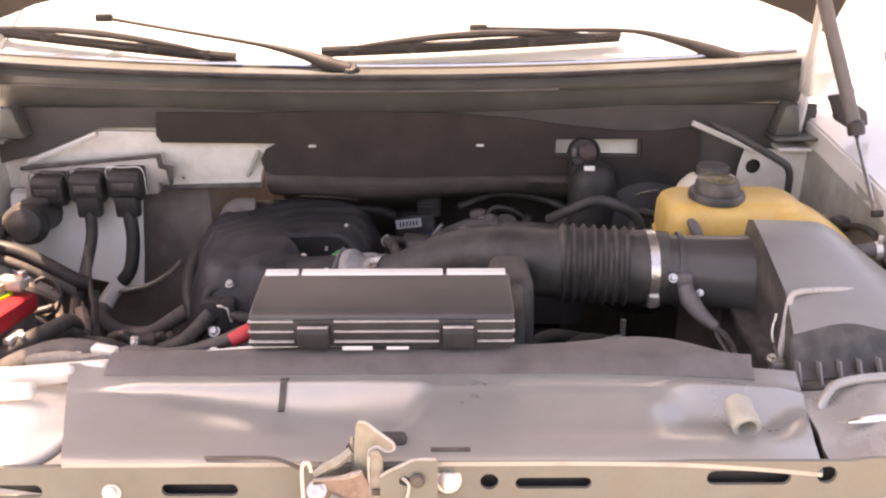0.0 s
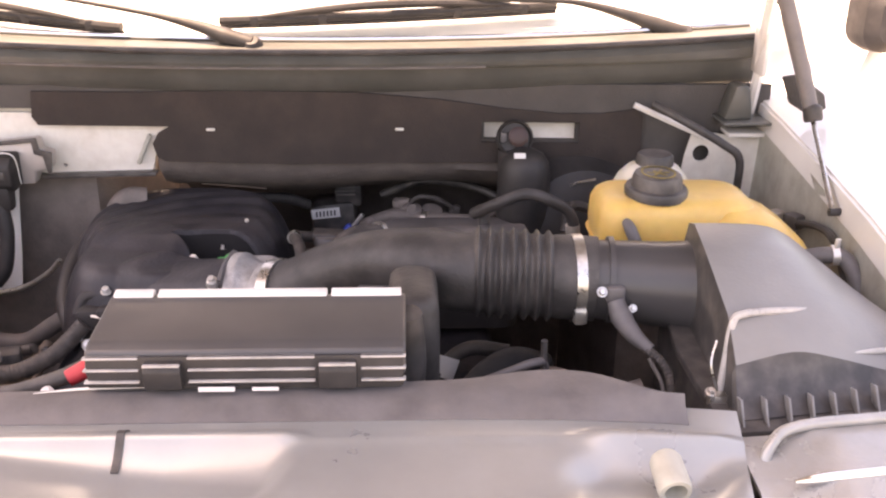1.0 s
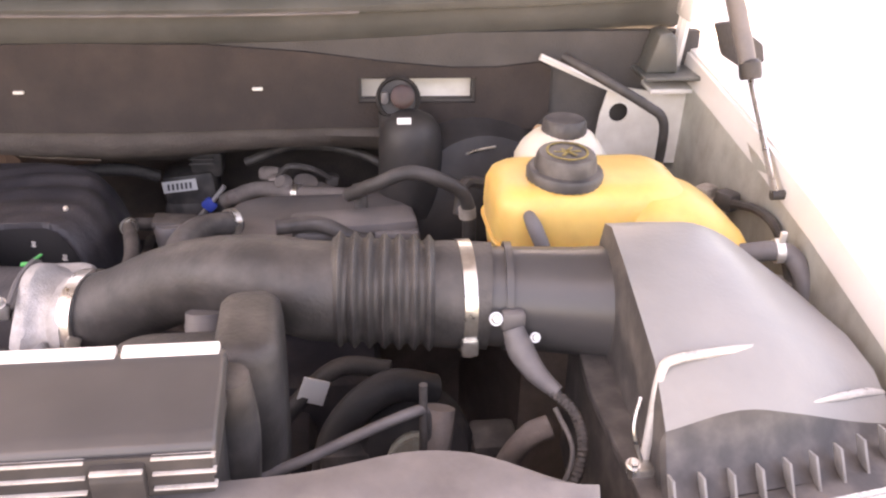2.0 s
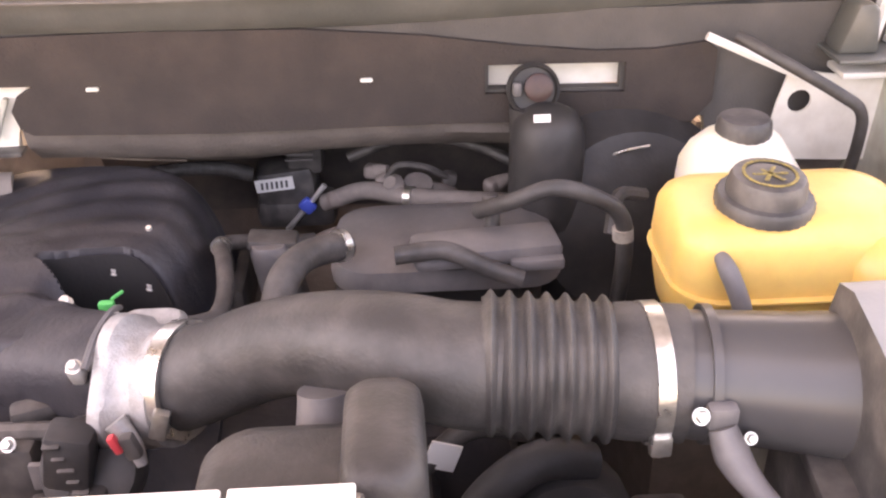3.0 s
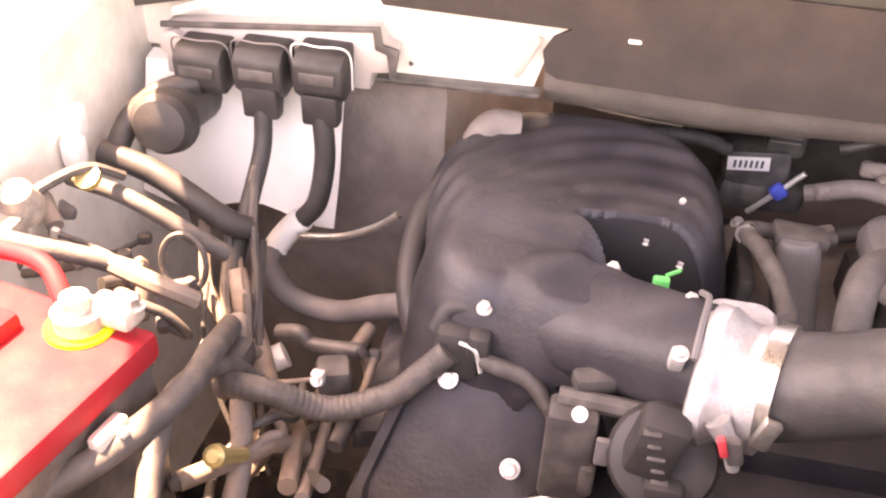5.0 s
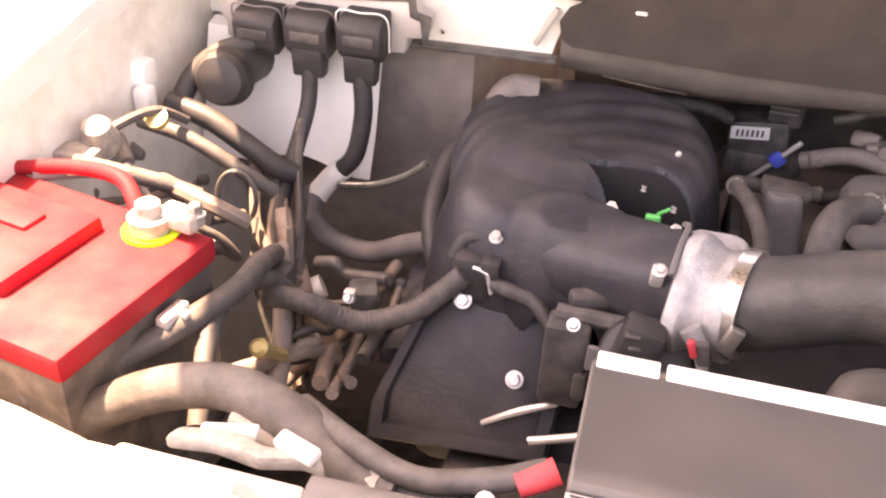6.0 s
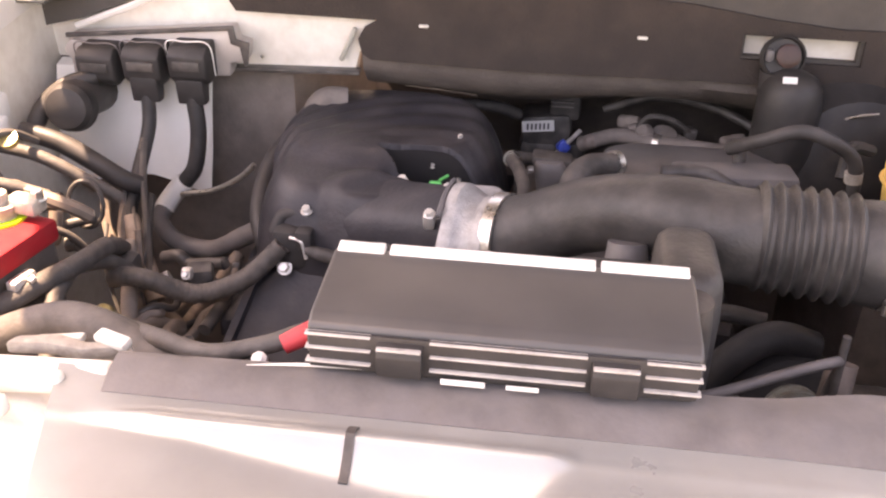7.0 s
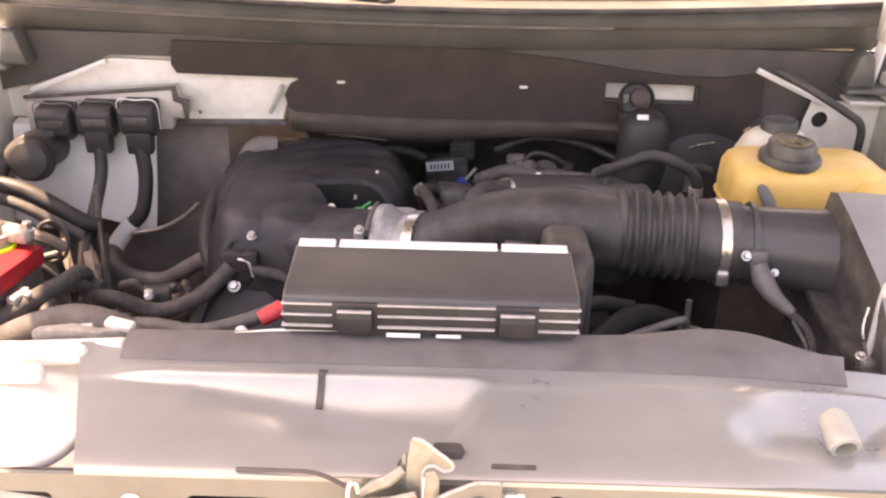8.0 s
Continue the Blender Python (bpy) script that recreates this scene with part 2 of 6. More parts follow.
def rrect(w, h, r, n=5):
    """Points of a rounded rectangle round the origin."""
    out = []
    for cx, cy, a0 in ((w / 2 - r, h / 2 - r, 0), (-w / 2 + r, h / 2 - r, 90), (-w / 2 + r, -h / 2 + r, 180), (w / 2 - r, -h / 2 + r, 270)):
        for k in range(n):
            a = radians(a0 + 90 * k / (n - 1))
            out.append((cx + r * math.cos(a), cy + r * math.sin(a)))
    return out


def bolt(at, axis=(0, 0, 1), r=0.006, h=0.006):
    """A hexagon head on a washer."""
    a = lathe([(r * 1.35, 0), (r * 1.35, 0.0015), (0, 0.0015)], at, axis, 14)
    b = lathe([(r, 0.001), (r, h), (r * 0.8, h + 0.001), (0, h + 0.001)], at, axis, 6)
    return join(a, b)


def plate(outline, holes, thick, m):
    """A flat sheet with real holes; the outlines lie in x and y, m places it."""
    bm = bmesh.new()
    for loop in [outline] + list(holes):
        vs = [bm.verts.new((x, y, 0)) for x, y in loop]
        for i in range(len(vs)):
            bm.edges.new((vs[i], vs[(i + 1) % len(vs)]))
    bmesh.ops.triangle_fill(bm, edges=bm.edges[:], use_beauty=True, use_dissolve=False)
    got = bmesh.ops.extrude_face_region(bm, geom=bm.faces[:])
    bmesh.ops.translate(bm, vec=(0, 0, thick), verts=[v for v in got["geom"] if isinstance(v, bmesh.types.BMVert)])
    return turned(bm, m)


def ring(cx, cy, rx, ry=None, n=16):
    ry = ry or rx
    return [(cx + rx * math.cos(2 * math.pi * k / n), cy + ry * math.sin(2 * math.pi * k / n)) for k in range(n)]


def slot(x0, x1, cy, h, n=5):
    return [(x + (x0 + x1) / 2, y + cy) for x, y in rrect(x1 - x0, h, h * 0.48, n)]


def sheet(grid, thick):
    """A curved sheet from rows of points, given thickness downwards."""
    rows = [[Vector(p) for p in r] for r in grid]
    bm = bmesh.new()
    top = [[bm.verts.new(p) for p in r] for r in rows]
    low = [[bm.verts.new(p - Vector(thick)) for p in r] for r in rows]
    a, b = len(rows), len(rows[0])
    for i in range(a - 1):
        for j in range(b - 1):
            bm.faces.new((top[i][j], top[i][j + 1], top[i + 1][j + 1], top[i + 1][j]))
            bm.faces.new((low[i][j], low[i + 1][j], low[i + 1][j + 1], low[i][j + 1]))
    for i in range(a - 1):
        for j in (0, b - 1):
            bm.faces.new((top[i][j], top[i + 1][j], low[i + 1][j], low[i][j]))
    for j in range(b - 1):
        for i in (0, a - 1):
            bm.faces.new((top[i][j], top[i][j + 1], low[i][j + 1], low[i][j]))
    return bm


# ---- ground and vehicle body ----
CX = -0.07


def ground():
    bm = bmesh.new()
    bmesh.ops.create_grid(bm, x_segments=40, y_segments=40, size=300)
    ob = part("ground", bm, M_GROUND)
    tagged(ob, "pale dusty concrete yard under the vehicle", "ground", kind="structure")


def wind_point(x, s):
    """A point on the windshield, s metres up its slope."""
    u = (x - CX) / 0.7
    return Vector((x, 1.585 + 0.05 * u * u + s * 0.848, 1.232 + 0.01 * u * u + s * 0.53))


def vehicle():
    car = thing("vehicle_body", "white vehicle with its hood open, parked on the yard", "car", (CX, 1.5, 0))
    for side in (1, -1):
        X = lambda d: CX + side * d
        # outer wing: inner flange, crown, side
        rows = []
        for y, zin, crown in ((0.86, 1.06, 1.06), (1.0, 1.085, 1.095), (1.15, 1.105, 1.125), (1.3, 1.118, 1.145), (1.45, 1.137, 1.165), (1.62, 1.155, 1.185), (1.9, 1.17, 1.2)):
            d0 = 0.675 - 0.06 * max(0, 1.3 - y)
            rows.append([(X(d0 - 0.004), y, zin - 0.03), (X(d0), y, zin), (X(d0 + 0.025), y, zin + 0.004), (X(0.73), y, zin + 0.012), (X(0.79), y, crown), (X(0.84), y, crown - 0.035), (X(0.875), y, crown - 0.12), (X(0.89), y, 0.75), (X(0.885), y, 0.36)])
        part("fender", sheet(rows, (side * 0.004, 0, 0.004)), M_WHITE, car)
        # inner apron wall
        # left wall paler: the stronger light on it is put into its paint
        part("inner_apron", sheet([[(X(0.60 - 0.06 * max(0, 1.3 - y)), y, 0.55), (X(0.645 - 0.06 * max(0, 1.3 - y)), y, 0.8), (X(0.662 - 0.06 * max(0, 1.3 - y)), y, 0.95), (X(0.6695 - 0.06 * max(0, 1.3 - y)), y, 1.04 + 0.09 * (y - 0.86) / 0.7)] for y in (0.72, 0.9, 1.05, 1.2, 1.35, 1.5, 1.62)], (-side * 0.003, 0, 0)), M_APRON if side > 0 else M_WPLATE, car)
        # windshield pillar
        part("pillar", tube([wind_point(X(0.72), -0.02), wind_point(X(0.70), 0.35), wind_point(X(0.64), 0.8)], 0.035, 10), M_WHITE, car)
        part("side_panel", sheet([[(X(0.89), y, 0.36), (X(0.9), y, 0.75), (X(0.87), y, 1.15), (X(0.8), y, 1.2)] for y in (1.9, 2.6, 3.4, 4.4)], (side * 0.006, 0, 0)), M_WHITE, car)
        part("side_window", sheet([[(X(0.8), 1.75, 1.2), (X(0.8), 2.6, 1.2), (X(0.8), 4.4, 1.2)], [(X(0.66), 2.27, 1.62), (X(0.66), 2.6, 1.64), (X(0.66), 4.2, 1.64)]], (side * 0.005, 0, 0)), M_DARKGLASS, car)
        for y in (1.2, 3.8):
            wheel = part("wheel", lathe([(0.12, -0.1), (0.22, -0.1), (0.22, 0.1), (0.1, 0.1)], (X(0.74), y, 0.335), (1, 0, 0), 24), M_STEEL, car)
            part("tyre", lathe([(0.215, -0.1), (0.3, -0.105), (0.333, -0.08), (0.335, 0.08), (0.3, 0.105), (0.215, 0.1)], (X(0.74), y, 0.335), (1, 0, 0), 32), M_RUBBER, wheel)
    xs = [CX + d for d in (-0.7, -0.5, -0.3, -0.1, 0.1, 0.3, 0.5, 0.7)]
    glass = part("windshield", sheet([[wind_point(CX + (x - CX) * (1 - 0.06 * s), s) for x in xs] for s in (0, 0.2, 0.4, 0.6, 0.8)], (0, 0, 0.005)), M_GLASS, car, "pale windshield glass")
    glass.visible_shadow = False
    part("roof", sheet([[(CX + d, 2.27 + 0.02 * k, 1.66 + 0.02 * (1 - (d / 0.7) ** 2)) for d in (-0.66, -0.4, 0, 0.4, 0.66)] if k == 0 else [(CX + d, 4.4, 1.67) for d in (-0.66, -0.4, 0, 0.4, 0.66)] for k in (0, 1)], (0, 0, 0.006)), M_WHITE, car)
    part("rear_panel", span((CX - 0.86, 4.4, 0.4), (CX + 0.86, 4.46, 1.67), 0.02), M_WHITE, car)
    part("dashboard", span((CX - 0.7, 1.82, 0.6), (CX + 0.7, 1.86, 1.2), 0.01), M_COWL, car)
    # unseen panels, added to block light from the front, cabin and below
    part("unseen_fascia", sheet([[(CX + d, 0.60 + 0.2 * (d / 0.87) ** 2, z) for d in (-0.87, -0.6, -0.3, 0, 0.3, 0.6, 0.87)] for z in (0.36, 0.7, 0.9)], (0, -0.006, 0)), M_WHITE, car)
    part("unseen_floor", span((CX - 0.87, 1.8, 0.36), (CX + 0.87, 4.4, 0.4), 0.004), M_COWL, car)
    part("unseen_tray", span((CX - 0.7, 0.62, 0.37), (CX + 0.7, 1.8, 0.39), 0.004), M_BLACK, car)
    # upper bulkhead in body colour with a shelf, and the recessed lower bulkhead
    part("bulkhead", prism([(CX - 0.69, 1.03), (-0.31, 1.032), (-0.3, 1.085), (0.42, 1.085), (0.43, 0.99), (CX + 0.69, 0.99), (CX + 0.69, 1.15), (CX - 0.69, 1.15)], 1.556, 1.57, "y"), M_WPLATE, car)
    part("lower_bulkhead", prism([(-0.76, 1.56), (-0.4, 1.56), (-0.33, 1.78), (0.36, 1.78), (0.42, 1.56), (0.61, 1.56), (0.61, 1.575), (0.43, 1.575), (0.37, 1.8), (-0.34, 1.8), (-0.41, 1.575), (-0.76, 1.575)], 0.4, 1.034, "z"), M_SHIELD, car)
    # cowl grille panel with its rubber lip
    def cowl_row(prof, x):
        u = (x - CX) / 0.7
        return [(x, y + 0.035 * u * u, z + 0.012 * u * u - (0.01 * max(0.0, 1 - u * u) if z > 1.21 else 0.0)) for y, z in prof]
    face = [(1.62, 1.236), (1.56, 1.236), (1.515, 1.228), (1.504, 1.217), (1.506, 1.203), (1.516, 1.2), (1.52, 1.19), (1.528, 1.168), (1.545, 1.157), (1.60, 1.155)]
    xs2 = np.linspace(CX - 0.68, CX + 0.665, 24)
    part("cowl_panel", sheet([cowl_row(face, x) for x in xs2], (0, -0.003, 0.003)), M_COWL, car)
    part("cowl_seal", tube([cowl_row([(1.512, 1.232)], x)[0] for x in xs2], 0.0045, 8, 2), M_RUBBER, car)
    part("glass_trim", tube([cowl_row([(1.575, 1.24)], x)[0] for x in xs2], 0.004, 8, 2), M_CHROME, car)
    part("cowl_rib", tube([cowl_row([(1.509, 1.2)], x)[0] for x in xs2[:17]], 0.0022, 6, 2), M_GREYPL, car)
    # hood, standing open on its hinges
    rows = []
    for k in range(9):
        s = k / 8 * 1.09 - 0.03
        rows.append([(CX + d * (1.05 - 0.115 * s), 1.535 - 0.02 * (1 - (d / 0.7) ** 2) - s * 0.788 - 0.02 * math.sin(math.pi * s / 1.06), 1.4 - 0.08 * abs(d / 0.7) ** 6 * (1 - max(0, s)) + s * 0.6 + 0.03 * math.sin(math.pi * s / 1.06)) for d in np.linspace(-0.7, 0.7, 25)])
    hood = part("hood", sheet(rows, (0, -0.012, -0.012)), M_WHITE, car, "open hood, painted white")
    rows2 = [[(x * 0.93 + CX * 0.07, y - 0.02, z - 0.018) for x, y, z in r] for r in rows[:-1]]
    part("hood_liner", sheet(rows2, (0, 0.006, -0.006)), M_MAT, hood, "dark felt liner under the hood")
    for side in (1, -1):
        x = CX + side * 0.655
        part("hood_hinge", join(tube([(x, 1.54, 1.12), (x, 1.52, 1.2), (x - side * 0.01, 1.49, 1.26), (x - side * 0.015, 1.46, 1.35)], 0.008, 8), box((x - side * 0.005, 1.51, 1.23), (0.006, 0.05, 0.075), 0.002)), M_WHITE, car)
        part("corner_bracket", prism([(x - side * 0.05, 1.127), (x - side * 0.008, 1.127), (x - side * 0.014, 1.172), (x - side * 0.022, 1.178), (x - side * 0.036, 1.176)], 1.5, 1.54, "y", 0.004), M_COWL, car)
        part("corner_ledge", span((x - 0.055, 1.482, 1.122), (x + 0.025, 1.55, 1.127), 0.002), M_COWL, car)
        mirror = part("door_mirror", loft([[(X2 + u, y, 1.185 + v) for u, v in rrect(0.19 * q, 0.14 * q, 0.045 * q, 6)] for y, q, X2 in ((2.06, 0.7, CX + side * 1.16), (2.08, 0.95, CX + side * 1.16), (2.12, 1.0, CX + side * 1.16), (2.16, 0.97, CX + side * 1.16))]), M_WIPER, car, "black door mirror shell")
        part("mirror_arm", tube([(CX + side * 0.86, 2.14, 0.99), (CX + side * 1.0, 2.14, 1.0), (CX + side * 1.1, 2.14, 1.04), (CX + side * 1.14, 2.14, 1.13)], 0.014, 10), M_WHITE, mirror)
    return car


def bulkhead_mat(car):
    holes = [[(x, z) for x, z in ((0.188, 1.088), (0.326, 1.086), (0.326, 1.113), (0.188, 1.114))]]
    # lower right lobe is added as dark backing to shade the bracket hole
    out = [(-0.745, 1.17), (-0.745, 1.075), (-0.68, 1.09), (-0.565, 1.136), (-0.468, 1.136), (-0.464, 1.1135), (-0.275, 1.108), (-0.297, 1.092), (-0.3, 1.066), (-0.292, 1.055), (0.3, 1.055), (0.42, 1.05), (0.43, 1.0), (0.61, 0.995), (0.615, 1.17)]
    m = Matrix.Translation((0, 1.552, 0)) @ Matrix.Rotation(radians(90), 4, "X")
    ob = part("insulation_mat", plate(out, holes, 0.012, m), M_MAT)
    pad = [(-0.468, 1.162), (-0.472, 1.125), (-0.464, 1.1125), (-0.275, 1.11), (-0.293, 1.1), (-0.302, 1.084), (-0.297, 1.064), (-0.285, 1.057), (-0.1, 1.052), (0.15, 1.054), (0.3, 1.051), (0.405, 1.046), (0.425, 1.07), (0.424, 1.125), (0.412, 1.134), (0.36, 1.128), (0.3, 1.128), (0.22, 1.136), (0.12, 1.15), (0.0, 1.16), (-0.15, 1.163), (-0.3, 1.161)]
    part("felt_pad", plate(pad, [[(0.184, 1.085), (0.33, 1.083), (0.33, 1.115), (0.184, 1.117)]], 0.006, Matrix.Translation((0, 1.539, 0)) @ Matrix.Rotation(radians(90), 4, "X")), M_FELT, ob, "dark brown felt pad with a ragged upper edge")
    tagged(ob, "dusty grey-brown sound insulation mat on the bulkhead", "mat")
    for k, (x, z) in enumerate(((0.062, 1.106), (-0.215, 1.106))):
        part("push_pin", box((x, 1.531, z), (0.013, 0.006, 0.004), 0.0018), M_WPLATE, ob)
    part("lower_insulation", sheet([[(x, 1.5385, 1.066), (x, 1.542, 1.045 + 0.003 * math.sin(20 * x)), (x, 1.565 + 0.006 * math.sin(14 * x), 1.02), (x, 1.62 + 0.008 * math.sin(11 * x), 0.995 + 0.005 * math.sin(17 * x)), (x, 1.69, 0.978 + 0.006 * math.sin(20 * x)), (x, 1.745, 0.945), (x, 1.77, 0.9), (x, 1.776, 0.84)] for x in np.linspace(-0.298, 0.40, 60)], (0, 0, 0.005)), M_MATLOW, car, "dusty dark brown insulation pad below the bulkhead mat")


def right_bracket_plate():
    t = thing("apron_bracket", "off-white steel bracket plate with a round hole", "bracket", (0.56, 1.53, 1.0))
    out = [(0.482, 1.02), (0.52, 1.005), (0.63, 1.0), (0.632, 1.1), (0.545, 1.1), (0.497, 1.108), (0.488, 1.07)]
    part("plate", plate(out, [ring(0.512, 1.072, 0.0125)], 0.003, Matrix.Translation((0, 1.52, 0)) @ Matrix.Rotation(radians(90), 4, "X")), M_WPLATE, t)
    part("shelf", span((0.545, 1.50, 1.1), (0.64, 1.56, 1.107), 0.002), M_WHITE, t)
    part("brace", tube([(0.405, 1.515, 1.146), (0.46, 1.51, 1.122), (0.512, 1.506, 1.1)], 0.0048, 6), M_WHITE, t)
    h = thing("vacuum_hose", "black rubber hose bent along the bracket", "hose", (0.5, 1.45, 1.1))
    part("hose", tube([(0.43, 1.5, 1.15), (0.47, 1.47, 1.132), (0.525, 1.455, 1.102), (0.546, 1.45, 1.085), (0.549, 1.45, 1.05), (0.548, 1.46, 0.99)], 0.006, 10), M_RUBBER, h)


def strut():
    t = thing("hood_strut", "dark gas strut with a thin steel rod holding the hood", "strut", (0.622, 1.3, 1.06))
    part("rod", tube([(0.583, 1.22, 1.088), (0.612, 1.378, 1.16)], 0.0034, 8), M_STEEL, t)
    part("cylinder", tube([(0.611, 1.373, 1.158), (0.6, 1.395, 1.21), (0.566, 1.42, 1.32), (0.545, 1.43, 1.39)], [0.0095, 0.0105, 0.0105, 0.0105], 14), M_GREYPL, t)
    part("end_cap", lathe([(0.011, 0), (0.0125, 0.004), (0.0125, 0.018), (0.009, 0.022)], (0.612, 1.374, 1.157), (-0.1, 0.3, 0.9), 14), M_RUBBER, t)
    part("ball_mount", lathe([(0.005, 0), (0.005, 0.014), (0.003, 0.018)], (0.58, 1.22, 1.085), (1, 0, 0), 12), M_RUBBER, t)
    part("mount_plate", prism([(0.585, 1.205), (0.608, 1.208), (0.648, 1.18), (0.653, 1.16), (0.63, 1.15), (0.6, 1.168)], 1.43, 1.438, "y", 0.003), M_RUBBER, t)


def wipers():
    def wiper(label, blade, pivot, elbow, mid):
        """blade: its two ends, then the pivot, the elbow and the joint of the arm, as (across, up the glass)."""
        t = thing("wiper", label, "wiper", wind_point(*pivot), group="windshield wipers")
        off = Vector((0, -0.012, 0.018))
        n = 11
        line = [wind_point(blade[0][0] + (blade[1][0] - blade[0][0]) * k / (n - 1), blade[0][1] + (blade[1][1] - blade[0][1]) * k / (n - 1)) for k in range(n)]
        part("rubber", tube([p + off * 0.35 for p in line], 0.0038, 6, 2), M_WIPER, t)
        part("spine", tube([p + off * 0.9 for p in line], 0.0068, 8, 2), M_WIPER, t)
        for k in (1, 3, 7, 9):
            part("bow_claw", box(line[k] + off * 0.8, (0.014, 0.016, 0.016), 0.003), M_WIPER, t)
        part("bow", tube([p + off * (0.7 + 1.1 * math.sin(math.pi * k / (n - 1))) for k, p in enumerate(line)][1:-1], [0.003, 0.0055, 0.007, 0.0055, 0.003], 8, 2), M_WIPER, t)
        part("bow", tube([p + off * (0.7 + 0.5 * abs(math.sin(2 * math.pi * k / (n - 1)))) for k, p in enumerate(line)][1:-1], 0.0032, 6, 2), M_BLACK, t)
        j = wind_point(*mid) + off * 1.9
        part("joint", box(j, (0.03, 0.014, 0.014), 0.004), M_WIPER, t)
        e, p = wind_point(*elbow) + off * 1.5, wind_point(*pivot) + off * 0.6
        part("arm", tube([p, p.lerp(e, 0.25), p.lerp(e, 0.5) + Vector((0, 0, 0.003)), e, e.lerp(j, 0.5), j], [0.011, 0.0125, 0.0085, 0.0042, 0.0036, 0.0036], 10), M_WIPER, t)
        part("pivot_cap", lathe([(0.015, -0.012), (0.016, 0.006), (0.01, 0.014), (0, 0.015)], p - off * 0.3, (0, -0.5, 0.85), 16), M_WIPER, t)
    wiper("black wiper resting at the foot of the windshield", ((-0.2, 0.012), (0.3, 0.042)), (0.49, -0.022), (0.32, 0.034), (0.06, 0.04))
    wiper("black wiper with a thin arm across the cowl", ((-0.82, 0.05), (-0.34, -0.005)), (-0.15, -0.03), (-0.3, 0.01), (-0.57, 0.06))


# ---- front end ----
def radiator_support():
    t = thing("radiator_support", "silver-grey radiator support panel with dust streaks", "panel", (CX, 0.76, 0.9))
    base = ((0.686, 1.041), (0.692, 1.0437), (0.715, 1.0448), (0.735, 1.0455), (0.75, 1.0462), (0.772, 1.0473), (0.792, 1.048), (0.815, 1.05), (0.852, 1.051))
    ramp = lambda x, a, b: min(1.0, max(0.0, (x - a) / (b - a)))
    smooth = lambda f: f * f * (3 - 2 * f)
    x0, x1 = -0.36, 0.3525
    lean = lambda x, y: x + max(0.0, (-0.2 - x) / 0.16) * (0.81 - y) * 0.32 - max(0.0, (x - 0.2) / 0.15) * (0.85 - y) * 0.2
    fall = lambda x: 0.012 * max(0, (x - 0.1) / 0.25) ** 2
    CREST = 0.8

    def foot(x):
        """Front edge of the bead at x and how far it has risen there; none between the beads."""
        if x < 0.05:
            return CREST - 0.006 - 0.034 * ramp(x, -0.31, -0.02), smooth(ramp(x, -0.345, -0.28)) * smooth(ramp(x, -0.002, -0.028))
        return CREST - 0.034, smooth(ramp(x, 0.19, 0.24)) * smooth(ramp(x, 0.37, 0.32))

    def skin(x, y):
        z = float(np.interp(y, [p[0] for p in base], [p[1] for p in base]))
        e, rise = foot(x + (CREST - y) * 0.35)
        deep = min(0.0125, max(0.0, 0.68 * (CREST - e) - 0.008))
        f = ramp(y, e, CREST)
        press = 0.008 - (0.008 + deep) * (1 - f ** 1.5) if y > e else -deep * smooth(ramp(y, e - 0.05, e))
        press *= 1 - smooth(ramp(y, CREST + 0.002, CREST + 0.016))
        crease = 0.001 * math.exp(-((y - 0.803) / 0.0045) ** 2) - 0.0012 * math.exp(-((y - 0.728) / 0.008) ** 2)
        return z + press * rise + crease * (1 - rise) - fall(x)

    ys = [0.686, 0.6885, 0.692, 0.702, 0.712, 0.72, 0.728, 0.736, 0.744, 0.752] + list(np.linspace(0.76, 0.802, 18)) + [0.805, 0.808, 0.812, 0.818, 0.83, 0.852]
    rows = [[(lean(x, y), y, skin(x, y)) for y in ys] for x in np.linspace(x0, x1, 220)]
    part("panel", sheet(rows, (0, 0, 0.004)), M_SUPPORT, t)
    # rear lip with its wavy edge, bulging over the fan shroud
    back = lambda x: 0.872 + 0.008 * math.sin(4 * x + 0.6) + 0.016 * math.exp(-((x - 0.195) / 0.055) ** 2) - 0.03 * (0.5 - 0.5 * math.cos(math.pi * max(0, min(1, (x - 0.225) / 0.085))))
    rows = [[(x, 0.826, 1.051 - 0.012 * max(0, (x - 0.1) / 0.25) ** 2), (x, 0.84, 1.058 - 0.008 * max(0, (x - 0.1) / 0.25) ** 2), (x, (0.84 + back(x)) / 2, 1.061), (x, back(x) - 0.006, 1.06), (x, back(x), 1.054), (x, back(x) + 0.001, 1.03)] for x in np.linspace(x0 + 0.03, 0.304, 60)]
    part("rear_shield", sheet(rows, (0, 0, 0.003)), M_GREYPL, t, "grey plastic sight shield with a wavy rear edge")
    # pale thread drawn where the shield's rear edge catches light
    part("edge_glint", tube([(-0.235, 0.853, 1.0638), (-0.2, 0.858, 1.0644), (-0.16, 0.8605, 1.0646), (-0.1, 0.862, 1.0646), (-0.06, 0.8618, 1.0642)], [0.0003, 0.0012, 0.0014, 0.0011, 0.0003], 6, 4), M_PALESTRIP, t, "thin pale glint along the shield edge")
    # front flange with real slots and holes
    fl = [(-0.42, 0.9), (0.45, 0.9), (0.45, 1.043), (0.36, 1.043), (0.34, 1.04), (0.2, 1.0405), (0.1, 1.0415), (-0.12, 1.0415), (-0.2, 1.039), (-0.35, 1.037), (-0.42, 1.037)]
